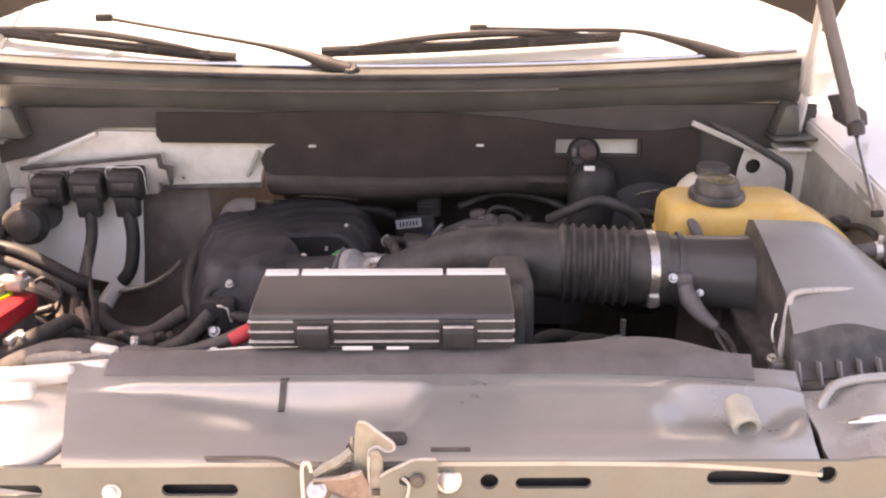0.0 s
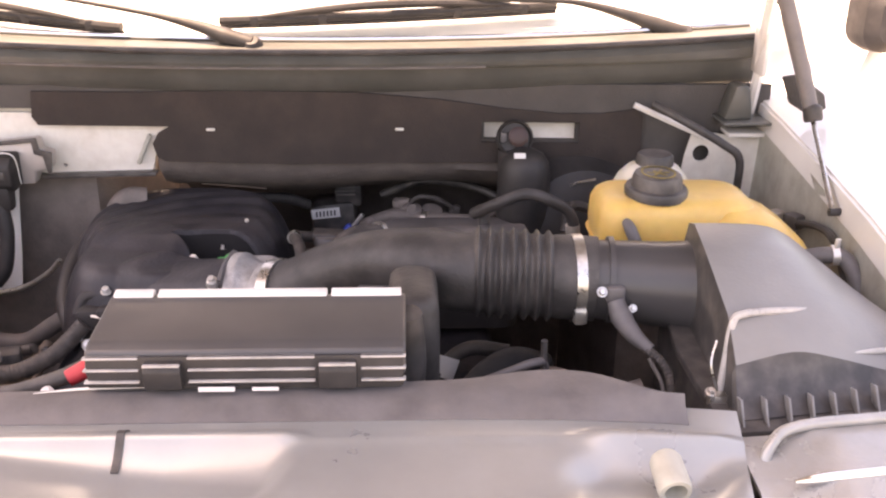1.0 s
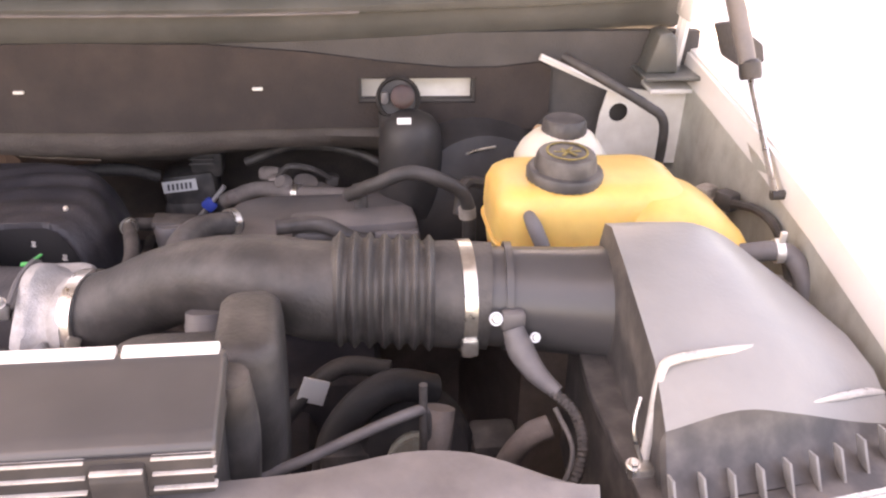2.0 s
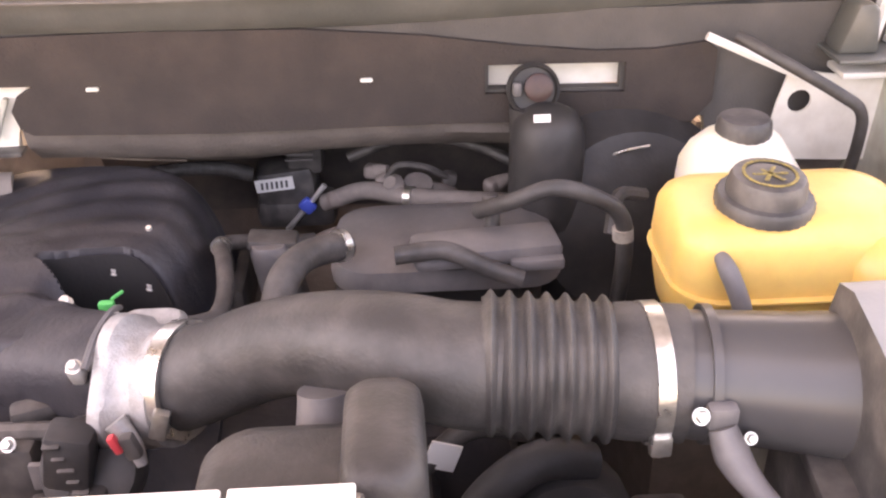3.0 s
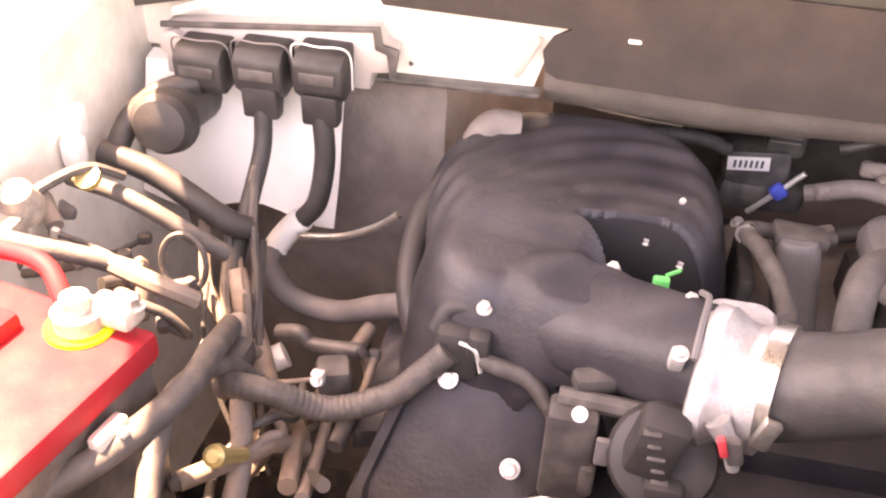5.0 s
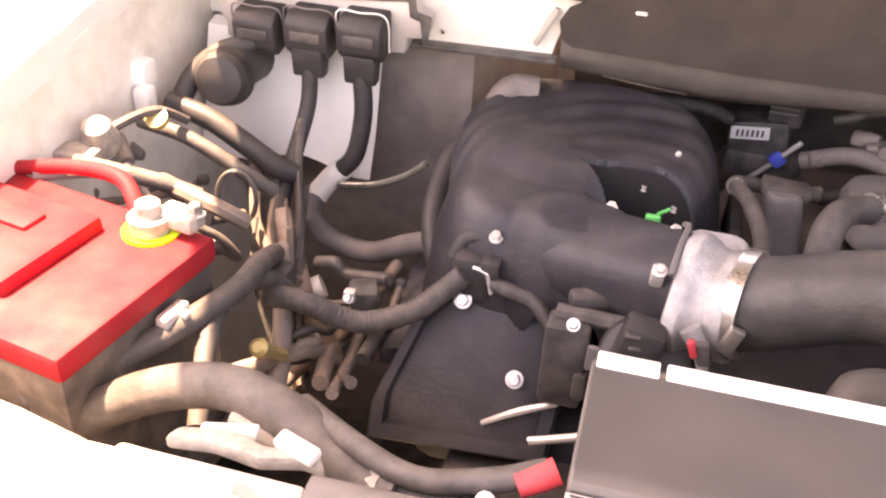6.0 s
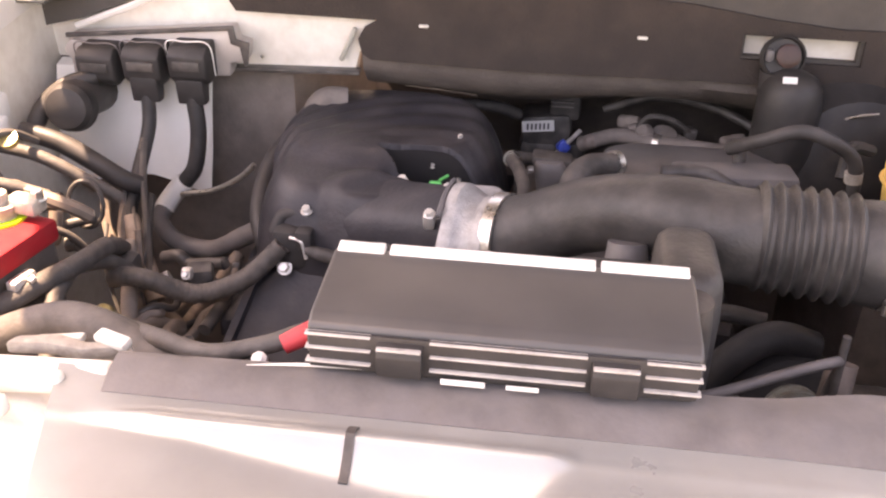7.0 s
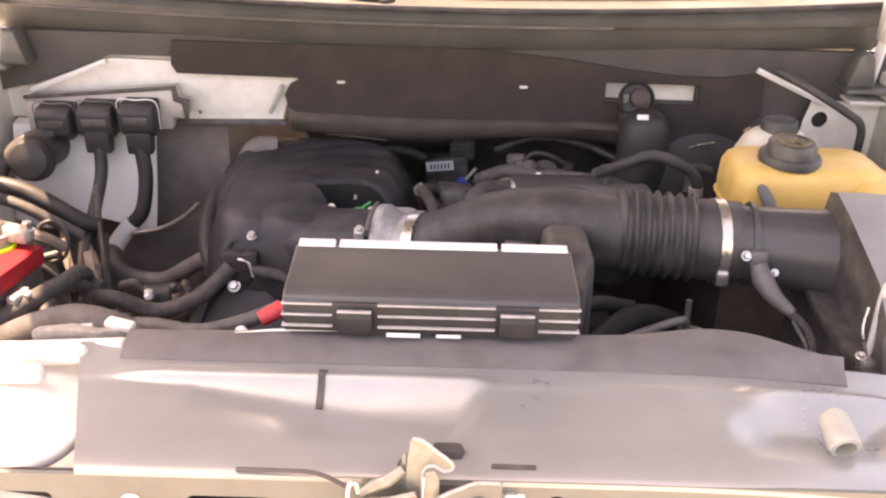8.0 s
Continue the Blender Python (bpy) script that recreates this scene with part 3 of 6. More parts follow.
    holes = [slot(0.0606, 0.125, 1.02, 0.011), slot(0.222, 0.293, 1.0245, 0.014), slot(-0.239, -0.174, 1.0145, 0.012), slot(-0.4, -0.34, 1.014, 0.012), ring(0.0386, 1.0216, 0.0078), ring(0.323, 1.027, 0.0085), ring(-0.281, 1.0125, 0.006)]
    part("front_flange", plate(fl, holes, 0.004, Matrix.Translation((0, 0.69, 0)) @ Matrix.Rotation(radians(90), 4, "X")), M_FLANGE, t)
    # black sheet added behind the slots to stand in for the dark cavity
    part("slot_dark_backing", span((-0.41, 0.7, 0.9), (0.44, 0.703, 1.03), 0.001), M_WIPER, t)
    part("flange_bolt", bolt((0.0038, 0.686, 1.024), (0, -1, 0.25), 0.0085, 0.006), M_BOLT, t)
    part("flange_bolt", bolt((-0.281, 0.686, 1.0125), (0, -1, 0.2), 0.006, 0.005), M_BOLT, t)
    part("bump_stop", join(lathe([(0.0105, -0.004), (0.0125, 0), (0.013, 0.026), (0.012, 0.03), (0.0085, 0.03), (0.008, 0.016), (0, 0.016)], (0.268, 0.764, 1.05), (0.03, -0.88, -0.22), 22)), M_APRON, t, "hollow steel bump stop tube")
    part("dark_band", sheet([[(-0.1505 + d, y, skin(-0.15, y) + 0.0022) for d in (-0.003, 0.0, 0.003)] for y in (0.775, 0.78, 0.786, 0.793, 0.8, 0.806, 0.814)], (0, 0, 0.0015)), M_HOSE, t)


def latch():
    t = thing("hood_latch", "worn zinc hood latch on the radiator support", "latch", (-0.07, 0.68, 1.0))
    face = lambda outline, y, th=0.003, holes=(): plate(outline, holes, th, Matrix.Translation((0, y, 0)) @ Matrix.Rotation(radians(90), 4, "X"))
    part("catch_plate", face([(-0.0735, 1.0), (-0.063, 1.0), (-0.0618, 1.051), (-0.0602, 1.0596), (-0.0545, 1.0623), (-0.0477, 1.0585), (-0.0407, 1.0595), (-0.0406, 1.0649), (-0.0617, 1.0839), (-0.0662, 1.0861), (-0.0708, 1.085), (-0.0735, 1.06)], 0.678), M_ZINC, t)
    part("catch_edge", tube([(-0.0693, 0.675, 1.0866), (-0.0625, 0.675, 1.0851), (-0.0518, 0.675, 1.0756), (-0.0414, 0.675, 1.0665), (-0.0406, 0.675, 1.0607), (-0.0467, 0.675, 1.0586), (-0.054, 0.675, 1.0629), (-0.0601, 0.675, 1.0597), (-0.0618, 0.675, 1.05), (-0.0625, 0.675, 1.0134)], 0.0013, 6, 4), M_EDGESHEEN, t)
    part("catch_fold", prism([(0.678, 1.01), (0.678, 1.071), (0.69, 1.063), (0.693, 1.02)], -0.0765, -0.0738, "x", 0.0006), M_ZINC, t)
    part("fold_rivet", bolt((-0.0775, 0.684, 1.0565), (-1, 0, 0), 0.0026, 0.002), M_RUBBER, t)
    part("channel", face([(-0.0605, 1.0), (-0.0495, 1.0), (-0.0495, 1.056), (-0.0535, 1.063), (-0.0595, 1.0615)], 0.671, 0.002), M_ZINC, t)
    part("channel_lip", tube([(-0.0605, 0.668, 1.058), (-0.0612, 0.668, 1.04), (-0.0612, 0.668, 1.012)], 0.0012, 6), M_EDGESHEEN, t)
    part("channel_pin", box((-0.0548, 0.668, 1.024), (0.008, 0.003, 0.006), 0.002), M_RUBBER, t)
    part("bolt_plate", face([(-0.0524, 0.99), (-0.0047, 0.99), (-0.0047, 1.0586), (-0.0227, 1.0587), (-0.0435, 1.0482), (-0.0519, 1.0424)], 0.666, 0.003, [ring(-0.031, 1.0375, 0.0055, 0.0045, 12)]), M_FLANGE, t)
    part("plate_edge", tube([(-0.0515, 0.6625, 1.0425), (-0.0435, 0.6625, 1.0482), (-0.0335, 0.6625, 1.0535), (-0.0227, 0.6625, 1.0587), (-0.0058, 0.6625, 1.0587)], 0.0012, 6, 3), M_EDGESHEEN, t)
    part("bracket_stay", tube([(-0.0334, 0.661, 1.0423), (-0.0285, 0.66, 1.0375), (-0.0285, 0.66, 1.031), (-0.031, 0.66, 1.02)], 0.0014, 6), M_EDGESHEEN, t)
    part("cable_eye", lathe([(0.0055, 0), (0.006, 0.003), (0.004, 0.006)], (-0.021, 0.6625, 1.0395), (0, -1, 0.2), 14), M_HOSE, t)
    part("base_plate", face([(-0.11, 0.99), (-0.062, 0.99), (-0.0615, 1.033), (-0.067, 1.0455), (-0.085, 1.0395), (-0.107, 1.0372)], 0.6685, 0.003), M_COPPER, t, "rust-stained base plate")
    part("base_edge", tube([(-0.107, 0.665, 1.0378), (-0.085, 0.665, 1.04), (-0.074, 0.665, 1.043), (-0.0665, 0.665, 1.046)], [0.0014, 0.002, 0.0026, 0.0018], 6, 4), M_CORR, t)
    part("release_arm", tube([(-0.106, 0.674, 1.037), (-0.096, 0.674, 1.0445), (-0.0856, 0.674, 1.0505), (-0.0755, 0.676, 1.059)], [0.0035, 0.005, 0.0048, 0.0035], 8), M_ZINC, t)
    part("hook", tube([(-0.1145, 0.66, 1.005), (-0.1145, 0.66, 1.047), (-0.1125, 0.66, 1.0565), (-0.109, 0.661, 1.0565), (-0.1075, 0.662, 1.048)], 0.0018, 8), M_STEEL, t)
    part("pivot_bolt", bolt((-0.104, 0.664, 1.0285), (0, -0.8, 0.5), 0.0062, 0.004), M_STEEL, t)
    part("lever", tube([(-0.094, 0.664, 1.022), (-0.08, 0.662, 1.014), (-0.07, 0.66, 1.003)], 0.0045, 8), M_ZINC, t)
    part("dark_pad", box((-0.044, 0.713, 1.047), (0.026, 0.014, 0.012), 0.0055), M_RUBBER, t)
    part("release_cable", tube([(-0.2, 0.688, 1.0445), (-0.17, 0.686, 1.046), (-0.14, 0.684, 1.046), (-0.115, 0.676, 1.04)], 0.0017, 6), M_HOSE, t)
    part("cable_clip", box((0.006, 0.699, 1.0452), (0.034, 0.004, 0.0028), 0.0012), M_HOSE, t)


def headlamp(side):
    X = lambda d: CX + side * d
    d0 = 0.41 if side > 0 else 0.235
    lit = "grey headlamp housing with bright trim lines" if side > 0 else "headlamp housing whitened for sun glare, with moulded ribs"
    t = thing("headlamp", lit, "headlamp", (X(0.55), 0.78, 0.88), group="headlamps")
    rows = []
    for d in np.linspace(d0, 0.8, 14):
        f = max(0.0, (d - 0.425) / 0.375)
        g = max(0.0, min(1.0, (d - d0 - 0.03) / 0.03))
        y0, y1 = 0.672 + 0.16 * f * f, (0.825 if side > 0 else 0.872) + 0.06 * f
        lift = -0.012 * (1 - g) - (0.016 if side < 0 and d < 0.42 else 0)
        rows.append([(X(d), y0 - 0.005, 0.86), (X(d), y0, 0.985), (X(d), y0 + 0.012, 1.014 + lift), (X(d), y0 + 0.035, 1.03 + lift), (X(d), y0 + 0.065, 1.032 + lift), (X(d), y0 + 0.08, 1.041 + lift), (X(d), y1 - 0.02, 1.046 + 0.004 * f + lift), (X(d), y1 - 0.004, 1.044 + lift), (X(d), y1, 1.03), (X(d), y1 + 0.004, 0.9)])
    # left housing takes white so its colour carries the sun's glare
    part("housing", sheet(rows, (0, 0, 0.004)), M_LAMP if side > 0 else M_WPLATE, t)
    if side > 0:
        part("trim_line", tube([(X(0.435), 0.752, 1.0385), (X(0.46), 0.755, 1.04), (X(0.55), 0.77, 1.041), (X(0.7), 0.82, 1.043)], [0.0015, 0.0042, 0.0042, 0.004], 8), M_CHROME, t)
        part("top_bezel", tube([(X(0.424), 0.785, 1.015), (X(0.432), 0.797, 1.04), (X(0.46), 0.812, 1.049), (X(0.55), 0.824, 1.05), (X(0.7), 0.85, 1.05)], 0.0048, 12), M_LAMP, t)
    else:
        for x, y, z, w, d, turn in ((0.325, 0.858, 1.038, 0.13, 0.016, -7), (0.348, 0.838, 1.041, 0.115, 0.013, -4), (0.38, 0.818, 1.036, 0.12, 0.014, -9)):
            part("rib", box((X(x), y, z), (w, d, 0.016), 0.005, Matrix.Rotation(radians(turn), 4, "Z") @ Matrix.Rotation(radians(-8), 4, "Y"), 3), M_WPLATE, t)
        part("lens_rim", tube([(X(0.262), 0.79, 1.03), (X(0.268), 0.75, 1.029), (X(0.29), 0.715, 1.024), (X(0.36), 0.695, 1.018), (X(0.5), 0.72, 1.02)], 0.006, 10), M_WPLATE, t)
        br = part("end_bracket", prism([(-0.43, 0.876), (-0.4, 0.88), (-0.37, 0.876), (-0.345, 0.883), (-0.33, 0.88), (-0.338, 0.892), (-0.37, 0.887), (-0.395, 0.894), (-0.425, 0.887)], 1.034, 1.046, "z", 0.003), M_CORR, t)
        part("bracket_tab", box((-0.35, 0.888, 1.048), (0.03, 0.012, 0.008), 0.003, Matrix.Rotation(radians(-20), 4, "Z") @ Matrix.Rotation(radians(12), 4, "X")), M_WPLATE, br)
        part("bracket_tab", box((-0.4, 0.9, 1.035), (0.036, 0.014, 0.006), 0.002, Matrix.Rotation(radians(14), 4, "Z") @ Matrix.Rotation(radians(-18), 4, "X")), M_WPLATE, br)
        part("bracket_lug", join(box((-0.395, 0.94, 1.0), (0.055, 0.02, 0.016), 0.006, Matrix.Rotation(radians(-12), 4, "Z")), bolt((-0.385, 0.935, 1.006), (0, -0.5, 0.9), 0.005, 0.004)), M_CORR, br)


# ---- fuse box and intake ----
def fuse_box():
    t = thing("fuse_box", "satin black fuse box with two latches", "fuse box", (-0.06, 0.9, 0.98))
    x0, x1 = -0.193, 0.071
    lid = [(0.858, 1.084), (0.862, 1.097), (0.872, 1.101), (0.944, 1.1085), (0.953, 1.106), (0.957, 1.09), (0.957, 1.075), (0.858, 1.075)]
    part("lid", prism(lid, x0, x1, "x", 0.0028, 3), M_LID, t)
    part("body", prism([(0.862, 1.073), (0.862, 0.97), (0.875, 0.95), (0.945, 0.95), (0.955, 0.97), (0.955, 1.073)], x0 + 0.004, x1 - 0.003, "x", 0.003), M_WIPER, t)
    part("end_bulge", tube([(x1 - 0.004, 0.945, 0.96), (x1 + 0.002, 0.948, 1.04), (x1 + 0.002, 0.94, 1.092)], [0.018, 0.017, 0.013], 16), M_BLACK, t)
    # near-black here and on body and latches: dark reflections put in as colour
    part("dark_reflection_band", span((x0 + 0.002, 0.8562, 1.066), (x1 - 0.002, 0.8585, 1.0945), 0.0008), M_WIPER, t)
    # ledges on the front face, broken by the latches
    for z, out in ((1.0935, 0.0012), (1.083, 0.002), (1.0725, 0.0028)):
        for a, b in ((x0, -0.148), (-0.108, -0.004), (0.034, x1)):
            part("ledge", box(((a + b) / 2, 0.8575 - out / 2, z), (b - a, 0.004 + out, 0.0015), 0.0005), M_EDGESHEEN, t)
    for x in (-0.128, 0.015):
        lt = part("latch", prism([(0.8495, 1.067), (0.8475, 1.084), (0.851, 1.0905), (0.866, 1.0925), (0.866, 1.0675)], x - 0.0155, x + 0.0155, "x", 0.0015), M_WIPER, t)
        part("latch_lip", box((x, 0.8495, 1.0898), (0.03, 0.004, 0.002), 0.0007), M_EDGESHEEN, lt)
    # rear rim, in three lengths
    for a, b in ((x0 + 0.003, -0.155), (-0.151, -0.0), (0.004, x1 - 0.004)):
        part("rear_rim", prism([(0.942, 1.1075), (0.9435, 1.1105), (0.9525, 1.1122), (0.956, 1.107), (0.95, 1.104)], a, b, "x", 0.001), M_PALESTRIP, t, "pale strip on the lid edge")
    part("label", box((-0.085, 0.8515, 1.0665), (0.03, 0.002, 0.004), 0.0005), M_LABEL, t)
    part("label", box((-0.045, 0.8515, 1.0665), (0.022, 0.002, 0.003), 0.0005), M_LABEL, t)
    c = thing("power_cable", "black cable with a red terminal boot beside the fuse box", "cable", (-0.25, 0.89, 1.04))
    part("cable", tube([(-0.205, 0.9, 1.063), (-0.235, 0.894, 1.052), (-0.28, 0.893, 1.04), (-0.33, 0.92, 1.03), (-0.38, 0.97, 1.0)], 0.0075, 10), M_HOSE, c)
    part("boot", tube([(-0.2, 0.9, 1.0645), (-0.208, 0.896, 1.061), (-0.22, 0.891, 1.056)], [0.0082, 0.0082, 0.0076], 12), M_RED, c, "red rubber terminal boot")
    part("clip", lathe([(0.006, 0), (0.006, 0.006), (0.003, 0.009)], (-0.236, 0.884, 1.044), (0, -0.6, 0.8), 10), M_LABEL, c)


def resonator():
    t = thing("resonator", "dark grey moulded intake resonator chamber", "resonator", (0.03, 1.03, 0.9))
    body = [(0.9, 0.13, 0.085), (0.98, 0.142, 0.095), (1.026, 0.142, 0.1), (1.038, 0.138, 0.097), (1.045, 0.128, 0.088), (1.048, 0.11, 0.07)]
    part("chamber", loft([[(0.033 + u, 1.031 + v, z) for u, v in rrect(w, d, 0.03, 6)] for z, w, d in body]), M_RUBBER, t)
    tower = [(0.95, 0.052, 0.09), (1.04, 0.052, 0.101), (1.066, 0.05, 0.1), (1.076, 0.047, 0.096), (1.081, 0.04, 0.086), (1.083, 0.028, 0.07)]
    part("tower", loft([[(0.0785 + u, 1.031 + v, z) for u, v in rrect(w, d, min(w, d) * 0.36, 6)] for z, w, d in tower]), M_RUBBER, t)
    part("neck", lathe([(0.021, -0.03), (0.0215, 0.0), (0.019, 0.02), (0.018, 0.03)], (0.037, 1.106, 1.012), (-0.02, 0.3, 0.9), 20), M_GREYPL, t, "pale grey moulded neck up to the duct")
    part("neck_ring", lathe([(0.0215, 0), (0.0235, 0.002), (0.0235, 0.006), (0.0215, 0.008)], (0.037, 1.103, 1.004), (-0.02, 0.3, 0.9), 20), M_BLACK, t)


def intake_duct():
    t = thing("intake_duct", "black rubber air intake duct with bellows", "duct", (0.1, 1.13, 0.98))
    part("elbow", tube([(0.158, 1.113, 1.055), (0.125, 1.118, 1.056), (0.085, 1.134, 1.059), (0.035, 1.157, 1.05), (-0.01, 1.179, 1.029), (-0.05, 1.193, 1.004), (-0.085, 1.2045, 0.986)], [0.044, 0.043, 0.039, 0.0365, 0.0365, 0.038, 0.041], 24), M_RUBBER, t)
    path, radii = [], []
    for k in range(0, 7 * 8 + 1):
        x = 0.144 + 0.0125 * k / 8
        path.append(Vector((x, 1.118 - 0.14 * (x - 0.144), 1.056 - 0.02 * (x - 0.144))))
        radii.append(0.0445 + 0.0058 * (0.5 - 0.5 * math.cos(2 * math.pi * k / 8)) ** 1.4)
    rings = []
    for p, r in zip(path, radii):
        rings.append([p + Vector((0.14 * r * math.cos(a) * 0.6, r * math.cos(a), r * math.sin(a))) for a in [2 * math.pi * k / 28 for k in range(28)]])
    part("bellows", loft(rings), M_RUBBER, t)
    part("cuff", tube([(0.23, 1.106, 1.054), (0.243, 1.104, 1.054), (0.276, 1.1, 1.053)], [0.0455, 0.0465, 0.0465], 28), M_RUBBER, t)
    c = part("hose_clamp", loft([[Vector((x, 1.1025, 1.0535)) + Vector((0, r * math.cos(a), r * math.sin(a))) for a in [2 * math.pi * k / 36 for k in range(36)]] for x, r in ((0.2495, 0.0464), (0.2495, 0.0482), (0.2605, 0.0482), (0.2605, 0.0464))], caps=False), M_STEEL, t, "bright steel worm-drive hose clamp")
    part("clamp_screw", join(lathe([(0.006, 0), (0.006, 0.02), (0.004, 0.024)], (0.2545, 1.062, 1.018), (0, 0.2, 1), 8), box((0.255, 1.06, 1.028), (0.014, 0.01, 0.016), 0.002)), M_STEEL, c)
    ax = Vector((-0.93, 0.34, -0.12)).normalized()
    c2 = part("throttle_clamp", lathe([(0.0455, -0.006), (0.0472, -0.006), (0.0472, 0.007), (0.0455, 0.007)], (-0.082, 1.2045, 0.986), ax, 32), M_STEEL, t, "steel hose clamp at the throttle")
    part("clamp_buckle", box((-0.092, 1.156, 0.982), (0.013, 0.008, 0.026), 0.002, Matrix.Rotation(radians(18), 4, "Y")), M_STEEL, c2)


def air_box():
    t = thing("air_filter_box", "black plastic air filter box with ribbed tray", "air filter box", (0.47, 0.98, 0.9))
    # lid: a raised saddle at the outlet side, lower slopes to the outside and front
    def P(x, y, z):
        return Vector((x, y, z))
    # crest along the outlet side, fall to the outer side, and the arched front
    along = (0.862, 0.881, 0.895, 0.91, 0.936, 0.98, 1.04, 1.087, 1.109, 1.121)
    crest = (1.023, 1.034, 1.059, 1.071, 1.0885, 1.099, 1.113, 1.121, 1.114, 1.03)
    outer = (1.018, 1.021, 1.024, 1.034, 1.046, 1.05, 1.046, 1.042, 1.036, 1.02)
    across = ((0.0, 1.0), (0.27, 0.965), (0.5, 0.87), (0.77, 0.42), (1.0, 0.0))
    lid_top = []
    for k, (y, zc, zo) in enumerate(zip(along, crest, outer)):
        x_in, x_out = 0.362 + 0.056 * (y - 0.862), 0.56
        arch = 0.012 * max(0.0, 1 - abs(k - 1.8) / 2.0)
        sweep = 0.036 if k < 6 else 0.015
        row = [P(x_in + (x_out - x_in) * u, y + sweep * u * u + 0.005 * math.sin(math.pi * u), zo + (zc - zo) * f + arch * math.sin(math.pi * min(1.0, u / 0.55))) for u, f in across]
        lid_top.append(smooth_path(row, 4))
    rows = []
    for r in lid_top:
        first, last = r[0], r[-1]
        rows.append([P(first.x - 0.004, first.y, 1.02)] + [P(first.x - 0.003, first.y, min(first.z - 0.008, 1.02 + (first.z - 1.02) * 0.8))] + r + [P(last.x + 0.006, last.y, 1.015)])
    # lid top's paler grey carries the sky's reflection in its base colour
    lid = part("lid", sheet([r[2:] for r in rows[2:]], (0, 0, 0.002)), M_AIRLID, t, "plastic lid greyed by a painted sky sheen", sharp=30)
    # side coloured black in place of the shadow beside the lid
    part("lid_shade_side", sheet([r[:3] for r in rows[2:-1]], (-0.001, 0, 0.001)), M_BLACK, lid, "lid side with its shade put in as black")
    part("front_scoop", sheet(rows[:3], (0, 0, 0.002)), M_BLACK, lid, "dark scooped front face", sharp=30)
    edge = [(0.45, 0.955, 1.083), (0.415, 0.944, 1.0885), (0.38, 0.935, 1.09), (0.369, 0.929, 1.084), (0.361, 0.915, 1.05), (0.355, 0.904, 1.012)]
    # bead coloured pale to carry the highlight of the lid's edge
    part("edge_bead", tube(edge, 0.0036, 8, 5), M_EDGESHEEN, lid)
    part("ridge", tube([(0.482, 0.922, 1.0555), (0.51, 0.932, 1.052), (0.54, 0.945, 1.045), (0.56, 0.955, 1.036)], [0.0012, 0.003, 0.0032, 0.0025], 8), M_EDGESHEEN, lid)
    part("tray", prism([(0.35, 0.855), (0.53, 0.862), (0.575, 0.885), (0.6, 0.95), (0.585, 1.1), (0.55, 1.14), (0.36, 1.13), (0.348, 1.0)], 0.86, 1.018, "z", 0.006), M_BLACK, t)
    part("rim", prism([(0.344, 0.845), (0.535, 0.852), (0.582, 0.878), (0.608, 0.95), (0.592, 1.105), (0.554, 1.148), (0.356, 1.138), (0.342, 1.0)], 1.012, 1.022, "z", 0.002), M_BLACK, t)
    for k in range(9):
        x = 0.362 + 0.0215 * k
        y = 0.853 + 0.0006 * k * k
        part("rib", prism([(y - 0.005, 1.016), (y + 0.01, 1.016), (y + 0.024, 1.038), (y + 0.013, 1.0405)], x - 0.001, x + 0.001, "x", 0.0004), M_AIRLID, t)
    part("outlet_neck", join(tube([(0.276, 1.1, 1.053), (0.31, 1.095, 1.052), (0.345, 1.088, 1.052), (0.385, 1.08, 1.052)], [0.043, 0.0445, 0.046, 0.05], 26), lathe([(0.047, 0), (0.047, 0.006), (0.043, 0.006)], (0.288, 1.099, 1.053), (1, -0.1, 0), 26)), M_LID, t)
    cl = part("spring_clip", tube([(0.352, 0.9, 1.03), (0.345, 0.905, 1.055), (0.352, 0.918, 1.072)], 0.0014, 6), M_STEEL, t)
    part("clip_foot", join(box((0.352, 0.9, 1.022), (0.018, 0.014, 0.012), 0.003), bolt((0.345, 0.897, 1.03), (0, -0.4, 1), 0.004, 0.004)), M_STEEL, cl)
    part("sensor", join(box((0.288, 1.05, 1.058), (0.02, 0.012, 0.018), 0.004), tube([(0.288, 1.046, 1.052), (0.293, 1.036, 1.038), (0.303, 1.02, 1.026), (0.318, 1.005, 1.016)], [0.009, 0.0115, 0.009, 0.006], 12)), M_GREYPL, t, "grey air flow sensor plug")
    part("sensor_screw", bolt((0.273, 1.046, 1.062), (0, -0.8, 0.5), 0.0042, 0.005), M_STEEL, t)
    part("sensor_screw", bolt((0.306, 1.044, 1.044), (0, -0.8, 0.5), 0.0032, 0.004), M_STEEL, t)
    part("sensor_lead", tube([(0.312, 1.008, 1.018), (0.328, 0.99, 1.008), (0.332, 0.97, 0.99), (0.322, 0.955, 0.965), (0.3, 0.945, 0.94)], 0.0045, 8, ridge=0.0005, pitch=0.004), M_HOSE, t)


